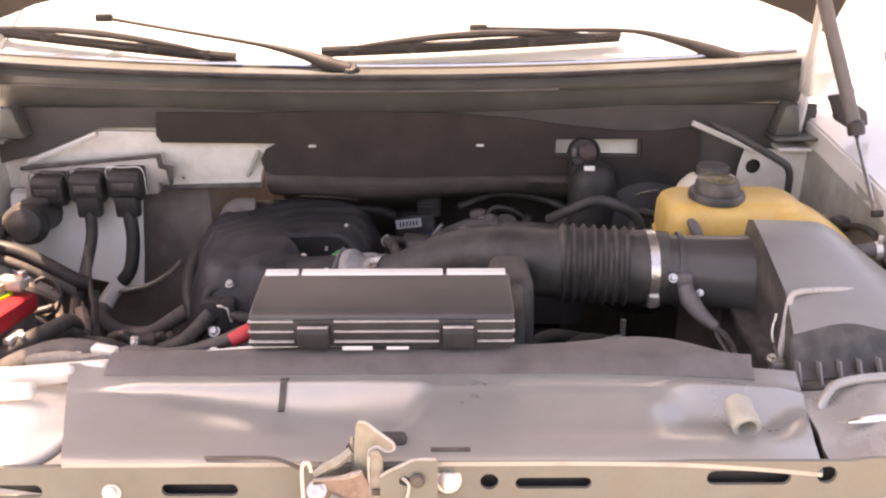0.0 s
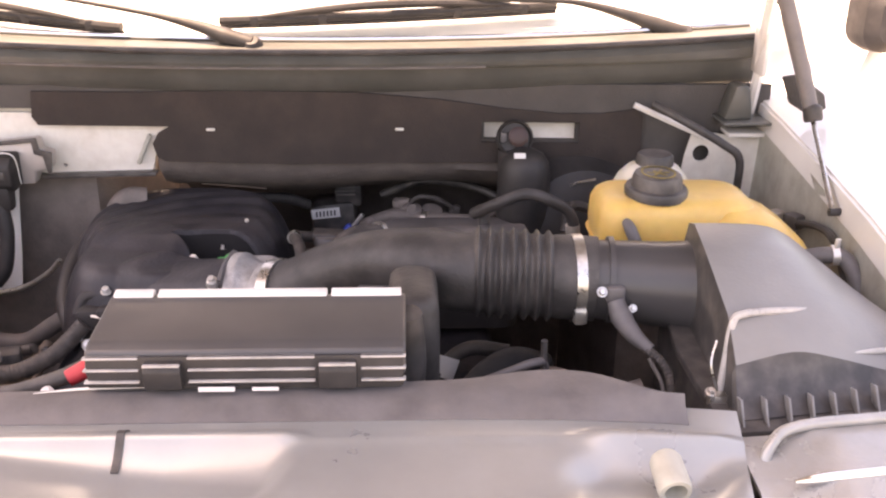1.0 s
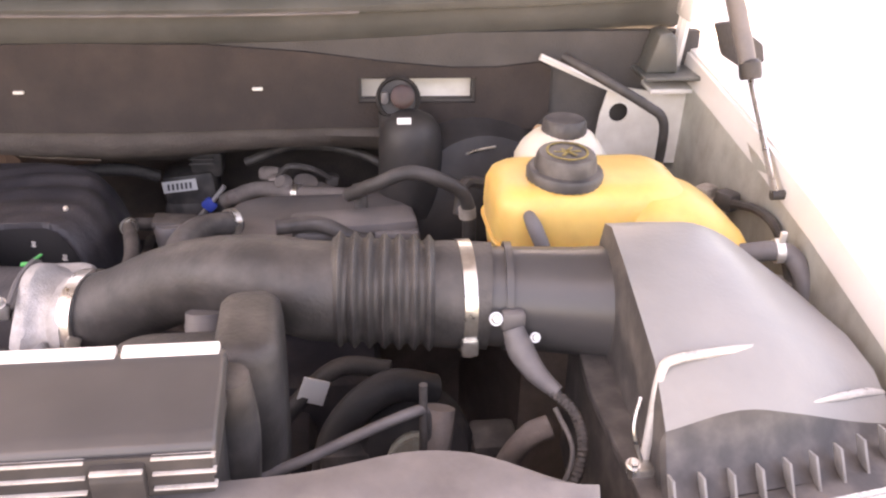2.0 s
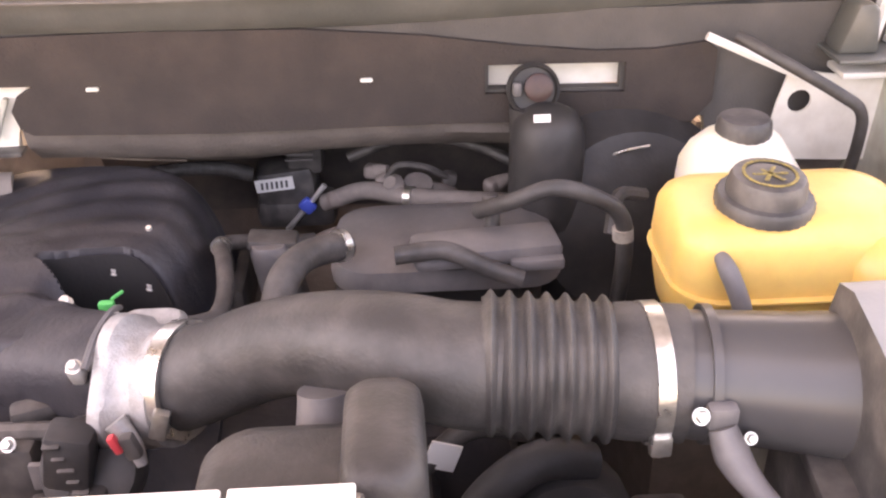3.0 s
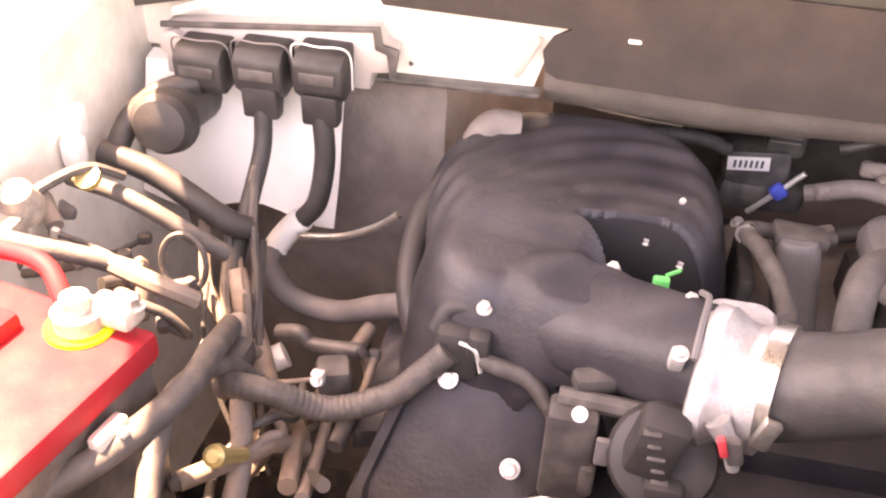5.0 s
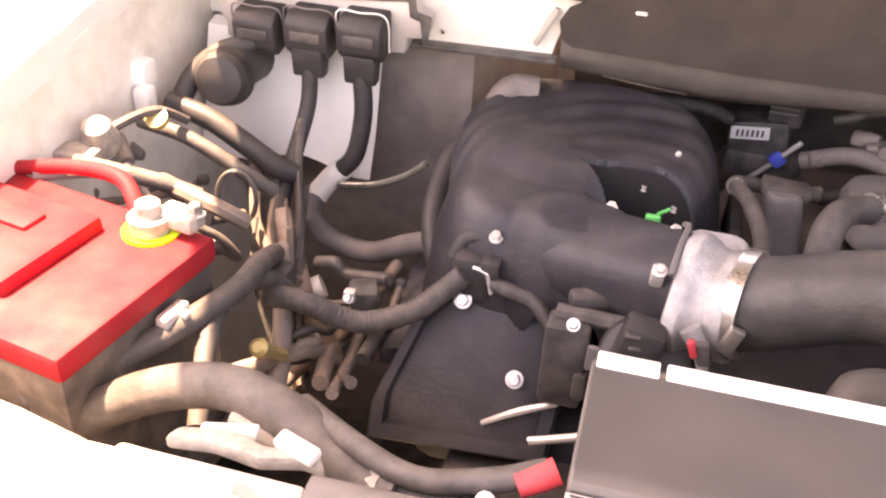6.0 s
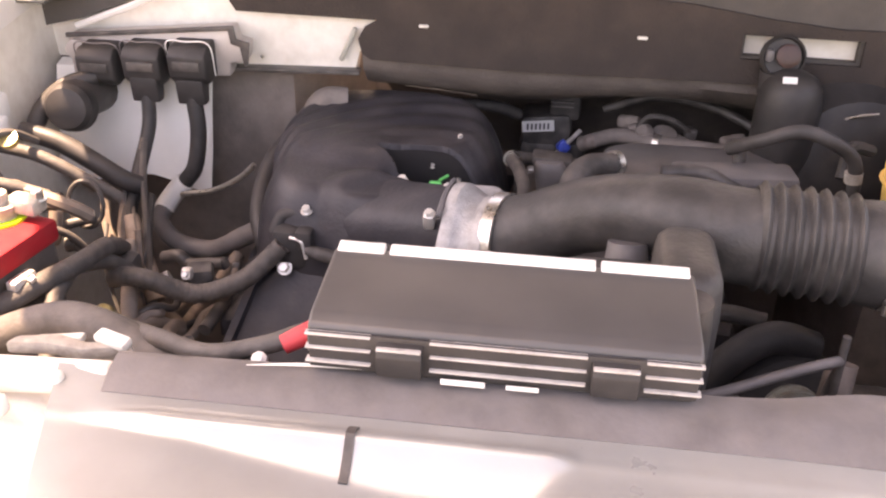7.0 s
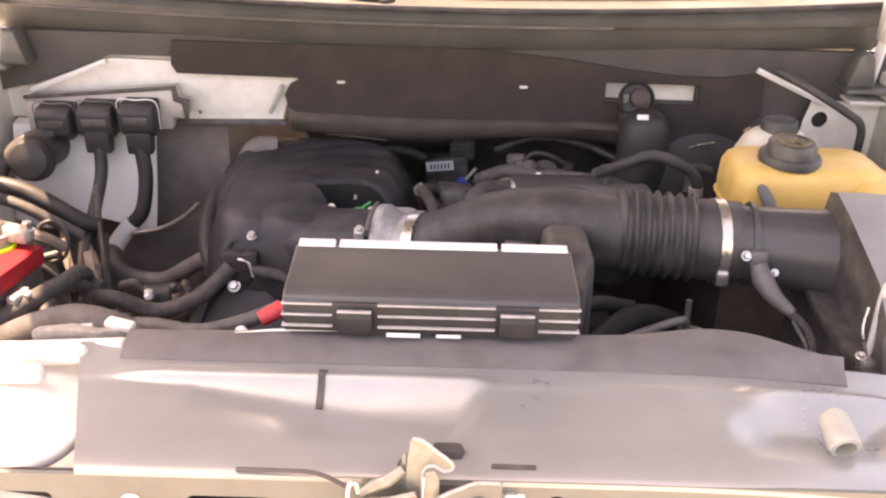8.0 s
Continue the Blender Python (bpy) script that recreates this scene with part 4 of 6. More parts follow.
def throttle_body():
    ax = Vector((-0.93, 0.34, -0.12)).normalized()
    up = (Vector((0, 0.35, 0.94)) - ax * ax.dot(Vector((0, 0.35, 0.94)))).normalized()
    out = ax.cross(up)
    t = thing("throttle_body", "pitted pale cast aluminium throttle body", "throttle body", (-0.12, 1.21, 0.9))
    c = Vector((-0.087, 1.2045, 0.98))
    # a round bore that swells into a squared mounting flange
    rings = []
    for h, w, r in ((-0.002, 0.09, 0.043), (-0.002, 0.096, 0.046), (0.008, 0.098, 0.046), (0.012, 0.093, 0.043), (0.022, 0.095, 0.04), (0.028, 0.102, 0.034), (0.031, 0.106, 0.03), (0.042, 0.106, 0.03), (0.044, 0.1, 0.028)):
        rings.append([c + ax * h + up * (v * math.cos(0.35) - u * math.sin(0.35)) + out * (u * math.cos(0.35) + v * math.sin(0.35)) for u, v in rrect(w, w, r, 6)])
    part("casting", loft(rings), M_ALU, t)
    part("upper_boss", loft([[c + Vector((-0.024, 0.036, 0.0)) + Vector((u * q, v * q, z)) for u, v in rrect(0.058, 0.046, 0.014, 5)] for z, q in ((-0.01, 1.0), (0.024, 1.0), (0.034, 0.93), (0.038, 0.78))]), M_ALU, t)
    part("boss_step", box((-0.129, 1.213, 1.006), (0.022, 0.05, 0.03), 0.007, Matrix.Rotation(radians(24), 4, "X") @ Matrix.Rotation(radians(-14), 4, "Y")), M_ALU, t)
    part("lower_lug", tube([(-0.125, 1.158, 0.985), (-0.113, 1.152, 0.968), (-0.108, 1.147, 0.952)], [0.009, 0.007, 0.0045], 10), M_ALU, t)
    part("bore_nipple", lathe([(0.0095, 0), (0.0095, 0.02), (0.0085, 0.022)], (-0.112, 1.252, 1.002), (1, -0.1, -0.05), 14), M_ALU, t)
    part("mount_bolt", bolt((-0.148, 1.262, 1.006), (0.3, -0.3, 1), 0.006, 0.008), M_BOLT, t)
    part("mount_lug", join(box((-0.157, 1.19, 1.008), (0.011, 0.012, 0.022), 0.003, Matrix.Rotation(radians(25), 4, "X")), bolt((-0.156, 1.186, 1.016), (0, -0.5, 0.8), 0.0045, 0.006)), M_BOLT, t)
    part("flange_gasket", tube([(-0.147, 1.18, 1.018), (-0.143, 1.205, 1.03), (-0.138, 1.235, 1.032), (-0.14, 1.262, 1.018)], 0.0028, 6), M_GREYPL, t)
    mc = part("motor_cover", lathe([(0.036, 0), (0.041, 0.006), (0.0415, 0.018), (0.038, 0.025), (0.028, 0.028), (0, 0.029)], (-0.152, 1.178, 0.924), (-0.1, -0.75, 0.6), 32), M_WIPER, t)
    part("connector", join(box((-0.162, 1.155, 0.958), (0.036, 0.03, 0.052), 0.006, Matrix.Rotation(radians(12), 4, "Y")), box((-0.152, 1.146, 0.918), (0.03, 0.026, 0.03), 0.005)), M_WIPER, t)
    for k in range(5):
        part("fin", box((-0.168 + 0.003 * k, 1.1425, 0.98 - 0.0115 * k), (0.013 - 0.003 * (k % 2), 0.01, 0.003), 0.001, Matrix.Rotation(radians(20), 4, "X")), M_HOSE, mc)
    part("lock_tab", box((-0.121, 1.139, 0.98), (0.006, 0.007, 0.016), 0.0015, Matrix.Rotation(radians(-20), 4, "Y")), M_RED, mc, "red plug lock tab")
    part("plug_shell", box((-0.112, 1.143, 0.974), (0.012, 0.01, 0.022), 0.003, Matrix.Rotation(radians(-15), 4, "Y")), M_BLACK, mc)
    h = thing("breather_hose", "dusty grey breather hose on the throttle body", "hose", (-0.07, 1.3, 0.98))
    part("hose", tube([(-0.098, 1.255, 1.003), (-0.08, 1.262, 0.998), (-0.068, 1.285, 0.99), (-0.068, 1.33, 0.986), (-0.078, 1.385, 0.984), (-0.088, 1.43, 0.975), (-0.075, 1.45, 0.968), (-0.03, 1.46, 0.96), (0.0, 1.47, 0.955)], 0.008, 12), M_HOSE, h)
    part("hose_clip", lathe([(0.0088, -0.004), (0.0102, -0.004), (0.0102, 0.004), (0.0088, 0.004)], (-0.088, 1.428, 0.9755), (0.1, 0.6, -0.1), 14), M_STEEL, h)


# ---- engine ----
def manifold_height(x, y):
    """Top of the moulded manifold: a broad hump and the plenum run together, with a crescent slot between them."""
    def hump(cx, cy, rx, ry, zb, zt, edge, p):
        rho = (abs((x - cx) / rx) ** p + abs((y - cy) / ry) ** p) ** (1 / p)
        q = min(1.0, max(0.0, (1.06 - rho) / edge))
        return zb + (zt - zb) * math.sqrt(1 - (1 - q) ** 2) - 0.05 * max(0.0, rho - 1.06)
    arch = 1.382 - 4.0 * (x + 0.19) ** 2
    fold = min(1.0, max(0.0, (y - arch - 0.02) / 0.02)) * min(1.0, max(0.0, (1.56 - y) / 0.03))
    back = hump(-0.25, 1.464, 0.152, 0.142, 0.85, 1.004, 0.36, 2.7) + 0.0018 * math.sin((y - arch) * 150) * fold
    k = 0.03
    front = hump(-0.292, 1.347, 0.092, 0.1, 0.85, 0.994, 0.5, 2.4)
    z = back
    for other in (front, hump(-0.23, 1.286, 0.078, 0.054, 0.85, 0.996, 0.6, 2.2)):
        d = max(0.0, k - abs(z - other)) / k
        z = max(z, other) + d * d * k * 0.25
    near = 1.378 - 0.078 * min(1.0, max(0.0, (x + 0.25) / 0.075))
    cut = min(1.0, max(0.0, (y - near) / 0.012)) * min(1.0, max(0.0, (arch + 0.004 - y) / 0.01)) * min(1.0, max(0.0, (x + 0.252) / 0.012))
    return z + (min(z, 0.88) - z) * cut


def engine():
    t = thing("engine", "dusty blue-black engine with a plastic intake manifold", "engine", (-0.2, 1.35, 0.5))
    part("block", join(span((-0.33, 1.2, 0.45), (0.12, 1.7, 0.8), 0.03), span((-0.4, 1.3, 0.6), (0.2, 1.72, 0.83), 0.03)), M_BLUEBLACK, t)
    xs, ys = np.linspace(-0.412, -0.092, 108), np.linspace(1.236, 1.612, 126)
    man = part("intake_manifold", sheet([[(x, y, manifold_height(x, y)) for y in ys] for x in xs], (0, 0, 0.02)), M_BLUEBLACK, t, "blue-black moulded plastic intake manifold", 70)
    rings = []
    for x, cy, w, cz, h in ((-0.3, 1.31, 0.08, 0.945, 0.05), (-0.27, 1.302, 0.106, 0.95, 0.066), (-0.236, 1.286, 0.11, 0.958, 0.07), (-0.19, 1.259, 0.1, 0.968, 0.074), (-0.155, 1.239, 0.094, 0.974, 0.082), (-0.128, 1.224, 0.092, 0.977, 0.09)):
        rings.append([(x, cy + w / 2 * math.copysign(abs(math.cos(a)) ** 0.72, math.cos(a)), cz + h / 2 * math.copysign(abs(math.sin(a)) ** 0.72, math.sin(a))) for a in [2 * math.pi * k / 32 for k in range(32)]])
    part("plenum", loft(rings), M_BLUEBLACK, man)
    # near-black sheet on the slot's back wall paints in its deep shade
    slot_rows = []
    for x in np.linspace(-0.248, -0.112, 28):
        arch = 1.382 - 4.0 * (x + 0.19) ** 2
        slot_rows.append([(x, arch - 0.03, 0.886), (x, arch - 0.012, 0.888), (x, arch - 0.0095, 0.9), (x, arch - 0.006, 0.94), (x, arch - 0.002, manifold_height(x, arch + 0.006) - 0.004)])
    part("slot_shade", sheet(slot_rows, (0, 0.0015, 0.0015)), M_SLOTSHADE, man, "near-black sheet standing in for the slot's deep shade", 60)
    part("clip_post", box((-0.167, 1.307, 0.95), (0.014, 0.012, 0.07), 0.003), M_WIPER, man)
    part("bolt_post", box((-0.207, 1.32, 0.95), (0.014, 0.014, 0.072), 0.004), M_WIPER, man)
    for x, y, z in ((-0.207, 1.32, 0.99), (-0.152, 1.419, 1.006), (-0.306, 1.262, 0.972), (-0.223, 1.203, 0.935), (-0.18, 1.38, 0.984), (-0.147, 1.372, 0.97)):
        small = x in (-0.18, -0.147, -0.152)
        part("manifold_bolt", bolt((x, y, z - 0.004), (0.05, -0.35, 0.93), 0.0032 if small else 0.005, 0.005 if small else 0.007), M_BOLT, man)
    part("green_clip", join(box((-0.167, 1.307, 0.988), (0.014, 0.008, 0.014), 0.002), box((-0.158, 1.312, 0.998), (0.014, 0.003, 0.003), 0.001, Matrix.Rotation(radians(-35), 4, "Y"))), M_GREEN, man, "bright green plastic clip")
    # lower front cover
    n, v = Vector((0, -0.8, 0.6)), Vector((0, 0.6, 0.8))
    face = [(-0.372, 0.048), (-0.348, 0.083), (-0.325, 0.098), (-0.303, 0.1), (-0.291, 0.096), (-0.258, 0.094), (-0.243, 0.08), (-0.23, 0.066), (-0.219, -0.006), (-0.225, -0.075), (-0.4, -0.085), (-0.402, -0.05)]
    mid = Vector((-0.31, 0.02))
    rings = []
    for q, d in ((1.0, -0.06), (1.0, -0.006), (0.97, 0.0), (0.84, 0.001), (0.8, -0.006), (0.74, -0.0045)):
        rings.append([Vector((mid.x + (a - mid.x) * q, 1.2, 0.855)) + v * (mid.y + (b - mid.y) * q) + n * (d - 0.006) for a, b in face])
    cov = part("front_cover", loft(rings), M_BLUEBLACK, t, "blue-black stamped front cover with a raised rim")
    for x, y, z in ((-0.266, 1.2, 0.855), (-0.384, 1.214, 0.796), (-0.329, 1.24, 0.906)):
        part("cover_bolt", bolt((x, y, z), (0.0, -0.8, 0.6), 0.0065, 0.008), M_BOLT, cov)
    part("coil_plug", join(box((-0.324, 1.26, 0.926), (0.04, 0.036, 0.05), 0.009), box((-0.306, 1.25, 0.94), (0.02, 0.022, 0.026), 0.005), tube([(-0.345, 1.262, 0.938), (-0.335, 1.27, 0.957), (-0.312, 1.27, 0.962)], 0.008, 10)), M_WIPER, cov)
    part("plug_wire", tube([(-0.344, 1.243, 0.932), (-0.34, 1.24, 0.918), (-0.333, 1.237, 0.907)], 0.0022, 6), M_BOLT, cov)
    part("plug_wire", tube([(-0.322, 1.243, 0.944), (-0.309, 1.24, 0.942), (-0.305, 1.238, 0.933), (-0.302, 1.236, 0.922)], 0.002, 6), M_BOLT, cov)
    part("cover_seam", tube([(-0.305, 1.242, 0.93), (-0.288, 1.24, 0.928), (-0.262, 1.238, 0.922), (-0.246, 1.228, 0.91), (-0.232, 1.218, 0.895)], [0.006, 0.008, 0.008, 0.007, 0.005], 10), M_HOSE, cov, "dusty grey rolled edge")
    part("pale_strip", tube([(-0.29, 1.18, 0.81), (-0.255, 1.182, 0.834), (-0.222, 1.185, 0.85)], [0.003, 0.004, 0.003], 8), M_BOLT, cov)
    part("bracket_socket", join(box((-0.197, 1.168, 0.926), (0.012, 0.006, 0.026), 0.002), box((-0.182, 1.168, 0.934), (0.01, 0.006, 0.018), 0.002)), M_GREYPL, t)
    part("bracket_bolt", bolt((-0.218, 1.178, 0.95), (0, -0.7, 0.7), 0.0045, 0.006), M_BOLT, t)
    part("side_bracket", join(box((-0.222, 1.19, 0.9), (0.04, 0.03, 0.09), 0.005), box((-0.205, 1.178, 0.885), (0.012, 0.014, 0.03), 0.003)), M_BLACK, t)
    part("bracket_rail", tube([(-0.235, 1.2, 0.945), (-0.19, 1.195, 0.948), (-0.15, 1.19, 0.95)], 0.008, 8), M_HOSE, t)
    part("lifting_eye", box((-0.21, 1.215, 0.953), (0.035, 0.02, 0.016), 0.005, Matrix.Rotation(radians(20), 4, "Z")), M_BLACK, t)
    part("steel_rail", tube([(-0.24, 1.14, 0.84), (-0.2, 1.145, 0.852), (-0.17, 1.15, 0.862)], 0.004, 8), M_BOLT, t)
    part("front_shroud", sheet([[(x, 0.98 + 0.03 * math.sin(5 * x), 0.9), (x, 1.02, 0.82), (x, 1.1, 0.78), (x, 1.2, 0.76)] for x in np.linspace(-0.32, 0.36, 14)], (0, 0, 0.006)), M_BLACK, t)


def rear_engine():
    g = thing("rear_engine_cover", "dusty grey throttle cable cover and coil bracket", "engine cover", (0.1, 1.45, 0.86))
    part("cover", loft([[(0.135 + u, 1.436 + v, z) for u, v in rrect(w, d, 0.04 * d / 0.15, 6)] for w, d, z in ((0.215, 0.13, 0.95), (0.226, 0.142, 0.953), (0.228, 0.144, 0.962), (0.218, 0.136, 0.974), (0.19, 0.112, 0.981), (0.13, 0.07, 0.985))]), M_GREYPL, g)
    # lower body coloured black to paint the dark void under the cover
    part("cover_shade_base", loft([[(0.14 + u, 1.455 + v, z) for u, v in rrect(0.19, 0.1, 0.03, 5)] for z in (0.84, 0.9, 0.952)]), M_WIPER, g, "body below the cover, blackened for the shade there")
    part("ledge", join(box((0.17, 1.37, 0.998), (0.14, 0.05, 0.02), 0.008, Matrix.Rotation(radians(6), 4, "Z")), box((0.216, 1.348, 0.992), (0.05, 0.014, 0.012), 0.003)), M_GREYPL, g)
    part("rail", tube([(0.085, 1.34, 1.01), (0.13, 1.342, 1.012), (0.165, 1.335, 0.998), (0.2, 1.33, 0.985)], 0.009, 10), M_BLACK, g)
    part("knuckle", join(lathe([(0.024, 0), (0.027, 0.014), (0.02, 0.03), (0.017, 0.045), (0, 0.047)], (0.108, 1.605, 0.915), (0.1, -0.3, 0.9), 14), box((0.138, 1.598, 0.932), (0.044, 0.03, 0.034), 0.012, Matrix.Rotation(radians(20), 4, "Y"), 3), lathe([(0.012, 0), (0.014, 0.012), (0.008, 0.02)], (0.088, 1.59, 0.95), (-0.4, -0.5, 0.7), 12)), M_PALEHOSE, g, "dust-caked pale fitting")
    part("fitting_plug", box((0.076, 1.605, 0.95), (0.024, 0.018, 0.026), 0.005, Matrix.Rotation(radians(-15), 4, "Y")), M_SHIELD, g)
    part("fitting_plug", box((0.148, 1.61, 0.945), (0.018, 0.018, 0.03), 0.005, Matrix.Rotation(radians(12), 4, "Y")), M_HOSE, g)
    part("fitting_lead", tube([(0.076, 1.6, 0.96), (0.09, 1.595, 0.978), (0.12, 1.595, 0.975), (0.148, 1.605, 0.955)], 0.004, 8), M_HOSE, g)
    part("riser", tube([(0.175, 1.4, 0.98), (0.18, 1.405, 1.005), (0.178, 1.415, 1.028)], 0.008, 10), M_HOSE, g)
    a = thing("heater_hose", "dusty black heater hose arching behind the duct", "hose", (0.25, 1.36, 1.0))
    part("hose", tube([(0.165, 1.4, 1.02), (0.195, 1.37, 1.045), (0.232, 1.36, 1.062), (0.27, 1.36, 1.05), (0.294, 1.36, 1.03), (0.3, 1.36, 0.99), (0.3, 1.37, 0.93)], 0.008, 12), M_RUBBER, a)
    part("end_clamp", lathe([(0.0083, -0.006), (0.01, -0.006), (0.01, 0.006), (0.0083, 0.006)], (0.297, 1.36, 1.012), (0.1, 0, -1), 14), M_CORR, a)
    e = thing("crankcase_elbow", "dusty rubber elbow hose with a clamp", "hose", (-0.018, 1.3, 0.95))
    part("hose", tube([(-0.022, 1.278, 0.955), (-0.019, 1.283, 0.985), (-0.012, 1.315, 1.006), (0.006, 1.352, 1.007), (0.04, 1.383, 0.998)], [0.014, 0.0145, 0.0145, 0.014, 0.0135], 14), M_HOSE, e)
    part("clip", lathe([(0.0145, -0.004), (0.016, -0.004), (0.016, 0.004), (0.0145, 0.004)], (0.034, 1.379, 1.0), (0.7, 0.6, -0.15), 16), M_STEEL, e)
    part("clip_bolt", bolt((-0.02, 1.262, 0.985), (0, -0.6, 0.8), 0.0045, 0.008), M_BOLT, e)
    part("thin_line", tube([(0.0, 1.285, 0.965), (0.04, 1.3, 0.962), (0.08, 1.33, 0.958)], 0.003, 6), M_STEEL, e)
    c = thing("ignition_coil_box", "black coil box with a white printed label", "coil box", (-0.05, 1.66, 0.87))
    part("case", box((-0.05, 1.688, 0.915), (0.075, 0.06, 0.06), 0.01, Matrix.Rotation(radians(-6), 4, "Y")), M_BLACK, c)
    part("base_flange", box((-0.04, 1.68, 0.885), (0.1, 0.05, 0.04), 0.012), M_BLACK, c)
    part("vent_block", box((-0.025, 1.685, 0.955), (0.045, 0.04, 0.04), 0.008), M_BLACK, c)
    part("label", box((-0.063, 1.656, 0.929), (0.047, 0.002, 0.017), 0.0004, Matrix.Rotation(radians(-6), 4, "Y")), M_LABEL, c, "white paper label")
    for k in range(6):
        part("label_print", box((-0.078 + 0.006 * k, 1.6545, 0.9275 + 0.0006 * k), (0.0028, 0.001, 0.009), 0), M_INK, c)
    for k in range(4):
        part("vent_fin", box((-0.03, 1.655, 0.962 + 0.007 * k), (0.034, 0.004, 0.0022), 0.0006), M_GREYPL, c)
    d = thing("oil_dipstick", "dipstick with a blue grip and bright steel rod", "dipstick", (-0.05, 1.655, 0.86))
    part("rod", tube([(-0.052, 1.652, 0.868), (-0.025, 1.65, 0.9), (-0.001, 1.648, 0.93)], 0.0036, 8), M_BOLT, d)
    part("grip", box((-0.024, 1.649, 0.902), (0.02, 0.012, 0.018), 0.005, Matrix.Rotation(radians(45), 4, "Y")), M_BLUE, d, "blue plastic grip")
    w = thing("valve_cover", "black rocker cover at the rear of the engine", "engine cover", (0.0, 1.55, 0.8))
    part("cover", loft([[(-0.0 + u * s, 1.53 + v * s, z) for u, v in rrect(0.2, 0.2, 0.05, 6)] for s, z in ((1.05, 0.78), (1.0, 0.84), (0.9, 0.875), (0.7, 0.885))]), M_SHIELD, w)
    part("column", loft([[(cx + u, 1.435 + v, z) for u, v in rrect(0.042 * q, 0.05 * q, 0.012, 4)] for cx, z, q in ((-0.012, 0.82, 1.1), (-0.022, 0.87, 1.0), (-0.033, 0.93, 1.0), (-0.04, 0.97, 0.95), (-0.041, 0.977, 0.8))]), M_GREYPL, w, "dusty grey upright casting")
    part("column_cap", box((-0.038, 1.44, 0.974), (0.05, 0.03, 0.012), 0.004, Matrix.Rotation(radians(4), 4, "Y")), M_HOSE, w)
    for x in (-0.078, 0.03):
        part("cover_rib", box((x, 1.46, 0.905), (0.016, 0.09, 0.05), 0.006), M_RUBBER, w)
    part("cover_bolt", bolt((-0.068, 1.6, 0.88), (0, -0.3, 1), 0.006, 0.008), M_BOLT, w)
    wl = thing("wire_loom", "thin bright wires over the heat shield", "wire", (-0.1, 1.65, 0.95))
    part("wire", tube([(-0.25, 1.6, 1.0), (-0.2, 1.585, 1.002), (-0.15, 1.6, 0.992)], 0.0014, 6), M_TAN, wl)
    part("wire", tube([(-0.12, 1.6, 1.0), (-0.06, 1.6, 0.998), (-0.02, 1.61, 0.992)], 0.0014, 6), M_HOSE, wl)
    part("wire", tube([(0.3, 1.5, 1.02), (0.325, 1.49, 1.035), (0.35, 1.485, 1.042)], 0.0016, 6), M_STEEL, wl)


def black_canister():
    t = thing("vacuum_canister", "black round canister with a white stamp on the bulkhead", "canister", (0.235, 1.5, 0.95))
    part("body", lathe([(0.037, 0), (0.039, 0.03), (0.039, 0.09), (0.036, 0.108), (0.029, 0.12), (0.017, 0.127), (0.006, 0.129)], (0.245, 1.5, 0.957), (0, -0.05, 1), 30), M_WIPER, t)
    part("head", join(lathe([(0.0265, 0), (0.0275, 0.012), (0.024, 0.017), (0.0225, 0.011), (0, 0.011)], (0.231, 1.522, 1.094), (0, -0.95, 0.3), 24), tube([(0.232, 1.515, 1.05), (0.231, 1.515, 1.08)], 0.024, 16)), M_WIPER, t)
    part("inner_disc", lathe([(0.0145, 0), (0.0145, 0.004), (0.01, 0.006), (0, 0.0045)], (0.236, 1.5095, 1.1), (0, -0.95, 0.3), 20), M_MAROON, t, "dark red-brown inner face")
    part("side_tab", box((0.214, 1.507, 1.1), (0.01, 0.01, 0.016), 0.004), M_GREYPL, t)
    part("stamp", box((0.235, 1.4715, 1.082), (0.017, 0.002, 0.008), 0.0005, Matrix.Rotation(radians(-30), 4, "X")), M_LABEL, t)
    lower = thing("brake_booster", "large black brake booster behind the reservoirs", "booster", (0.35, 1.5, 0.85))
    part("shell", lathe([(0.05, 0.0), (0.1, -0.01), (0.125, -0.04), (0.125, -0.07), (0.1, -0.1)], (0.34, 1.47, 0.955), (0.1, -1, 0.25), 36), M_WIPER, lower)
    part("servo_hose", tube([(0.33, 1.42, 1.02), (0.3, 1.4, 1.03), (0.29, 1.38, 1.0)], 0.007, 8), M_RUBBER, lower)


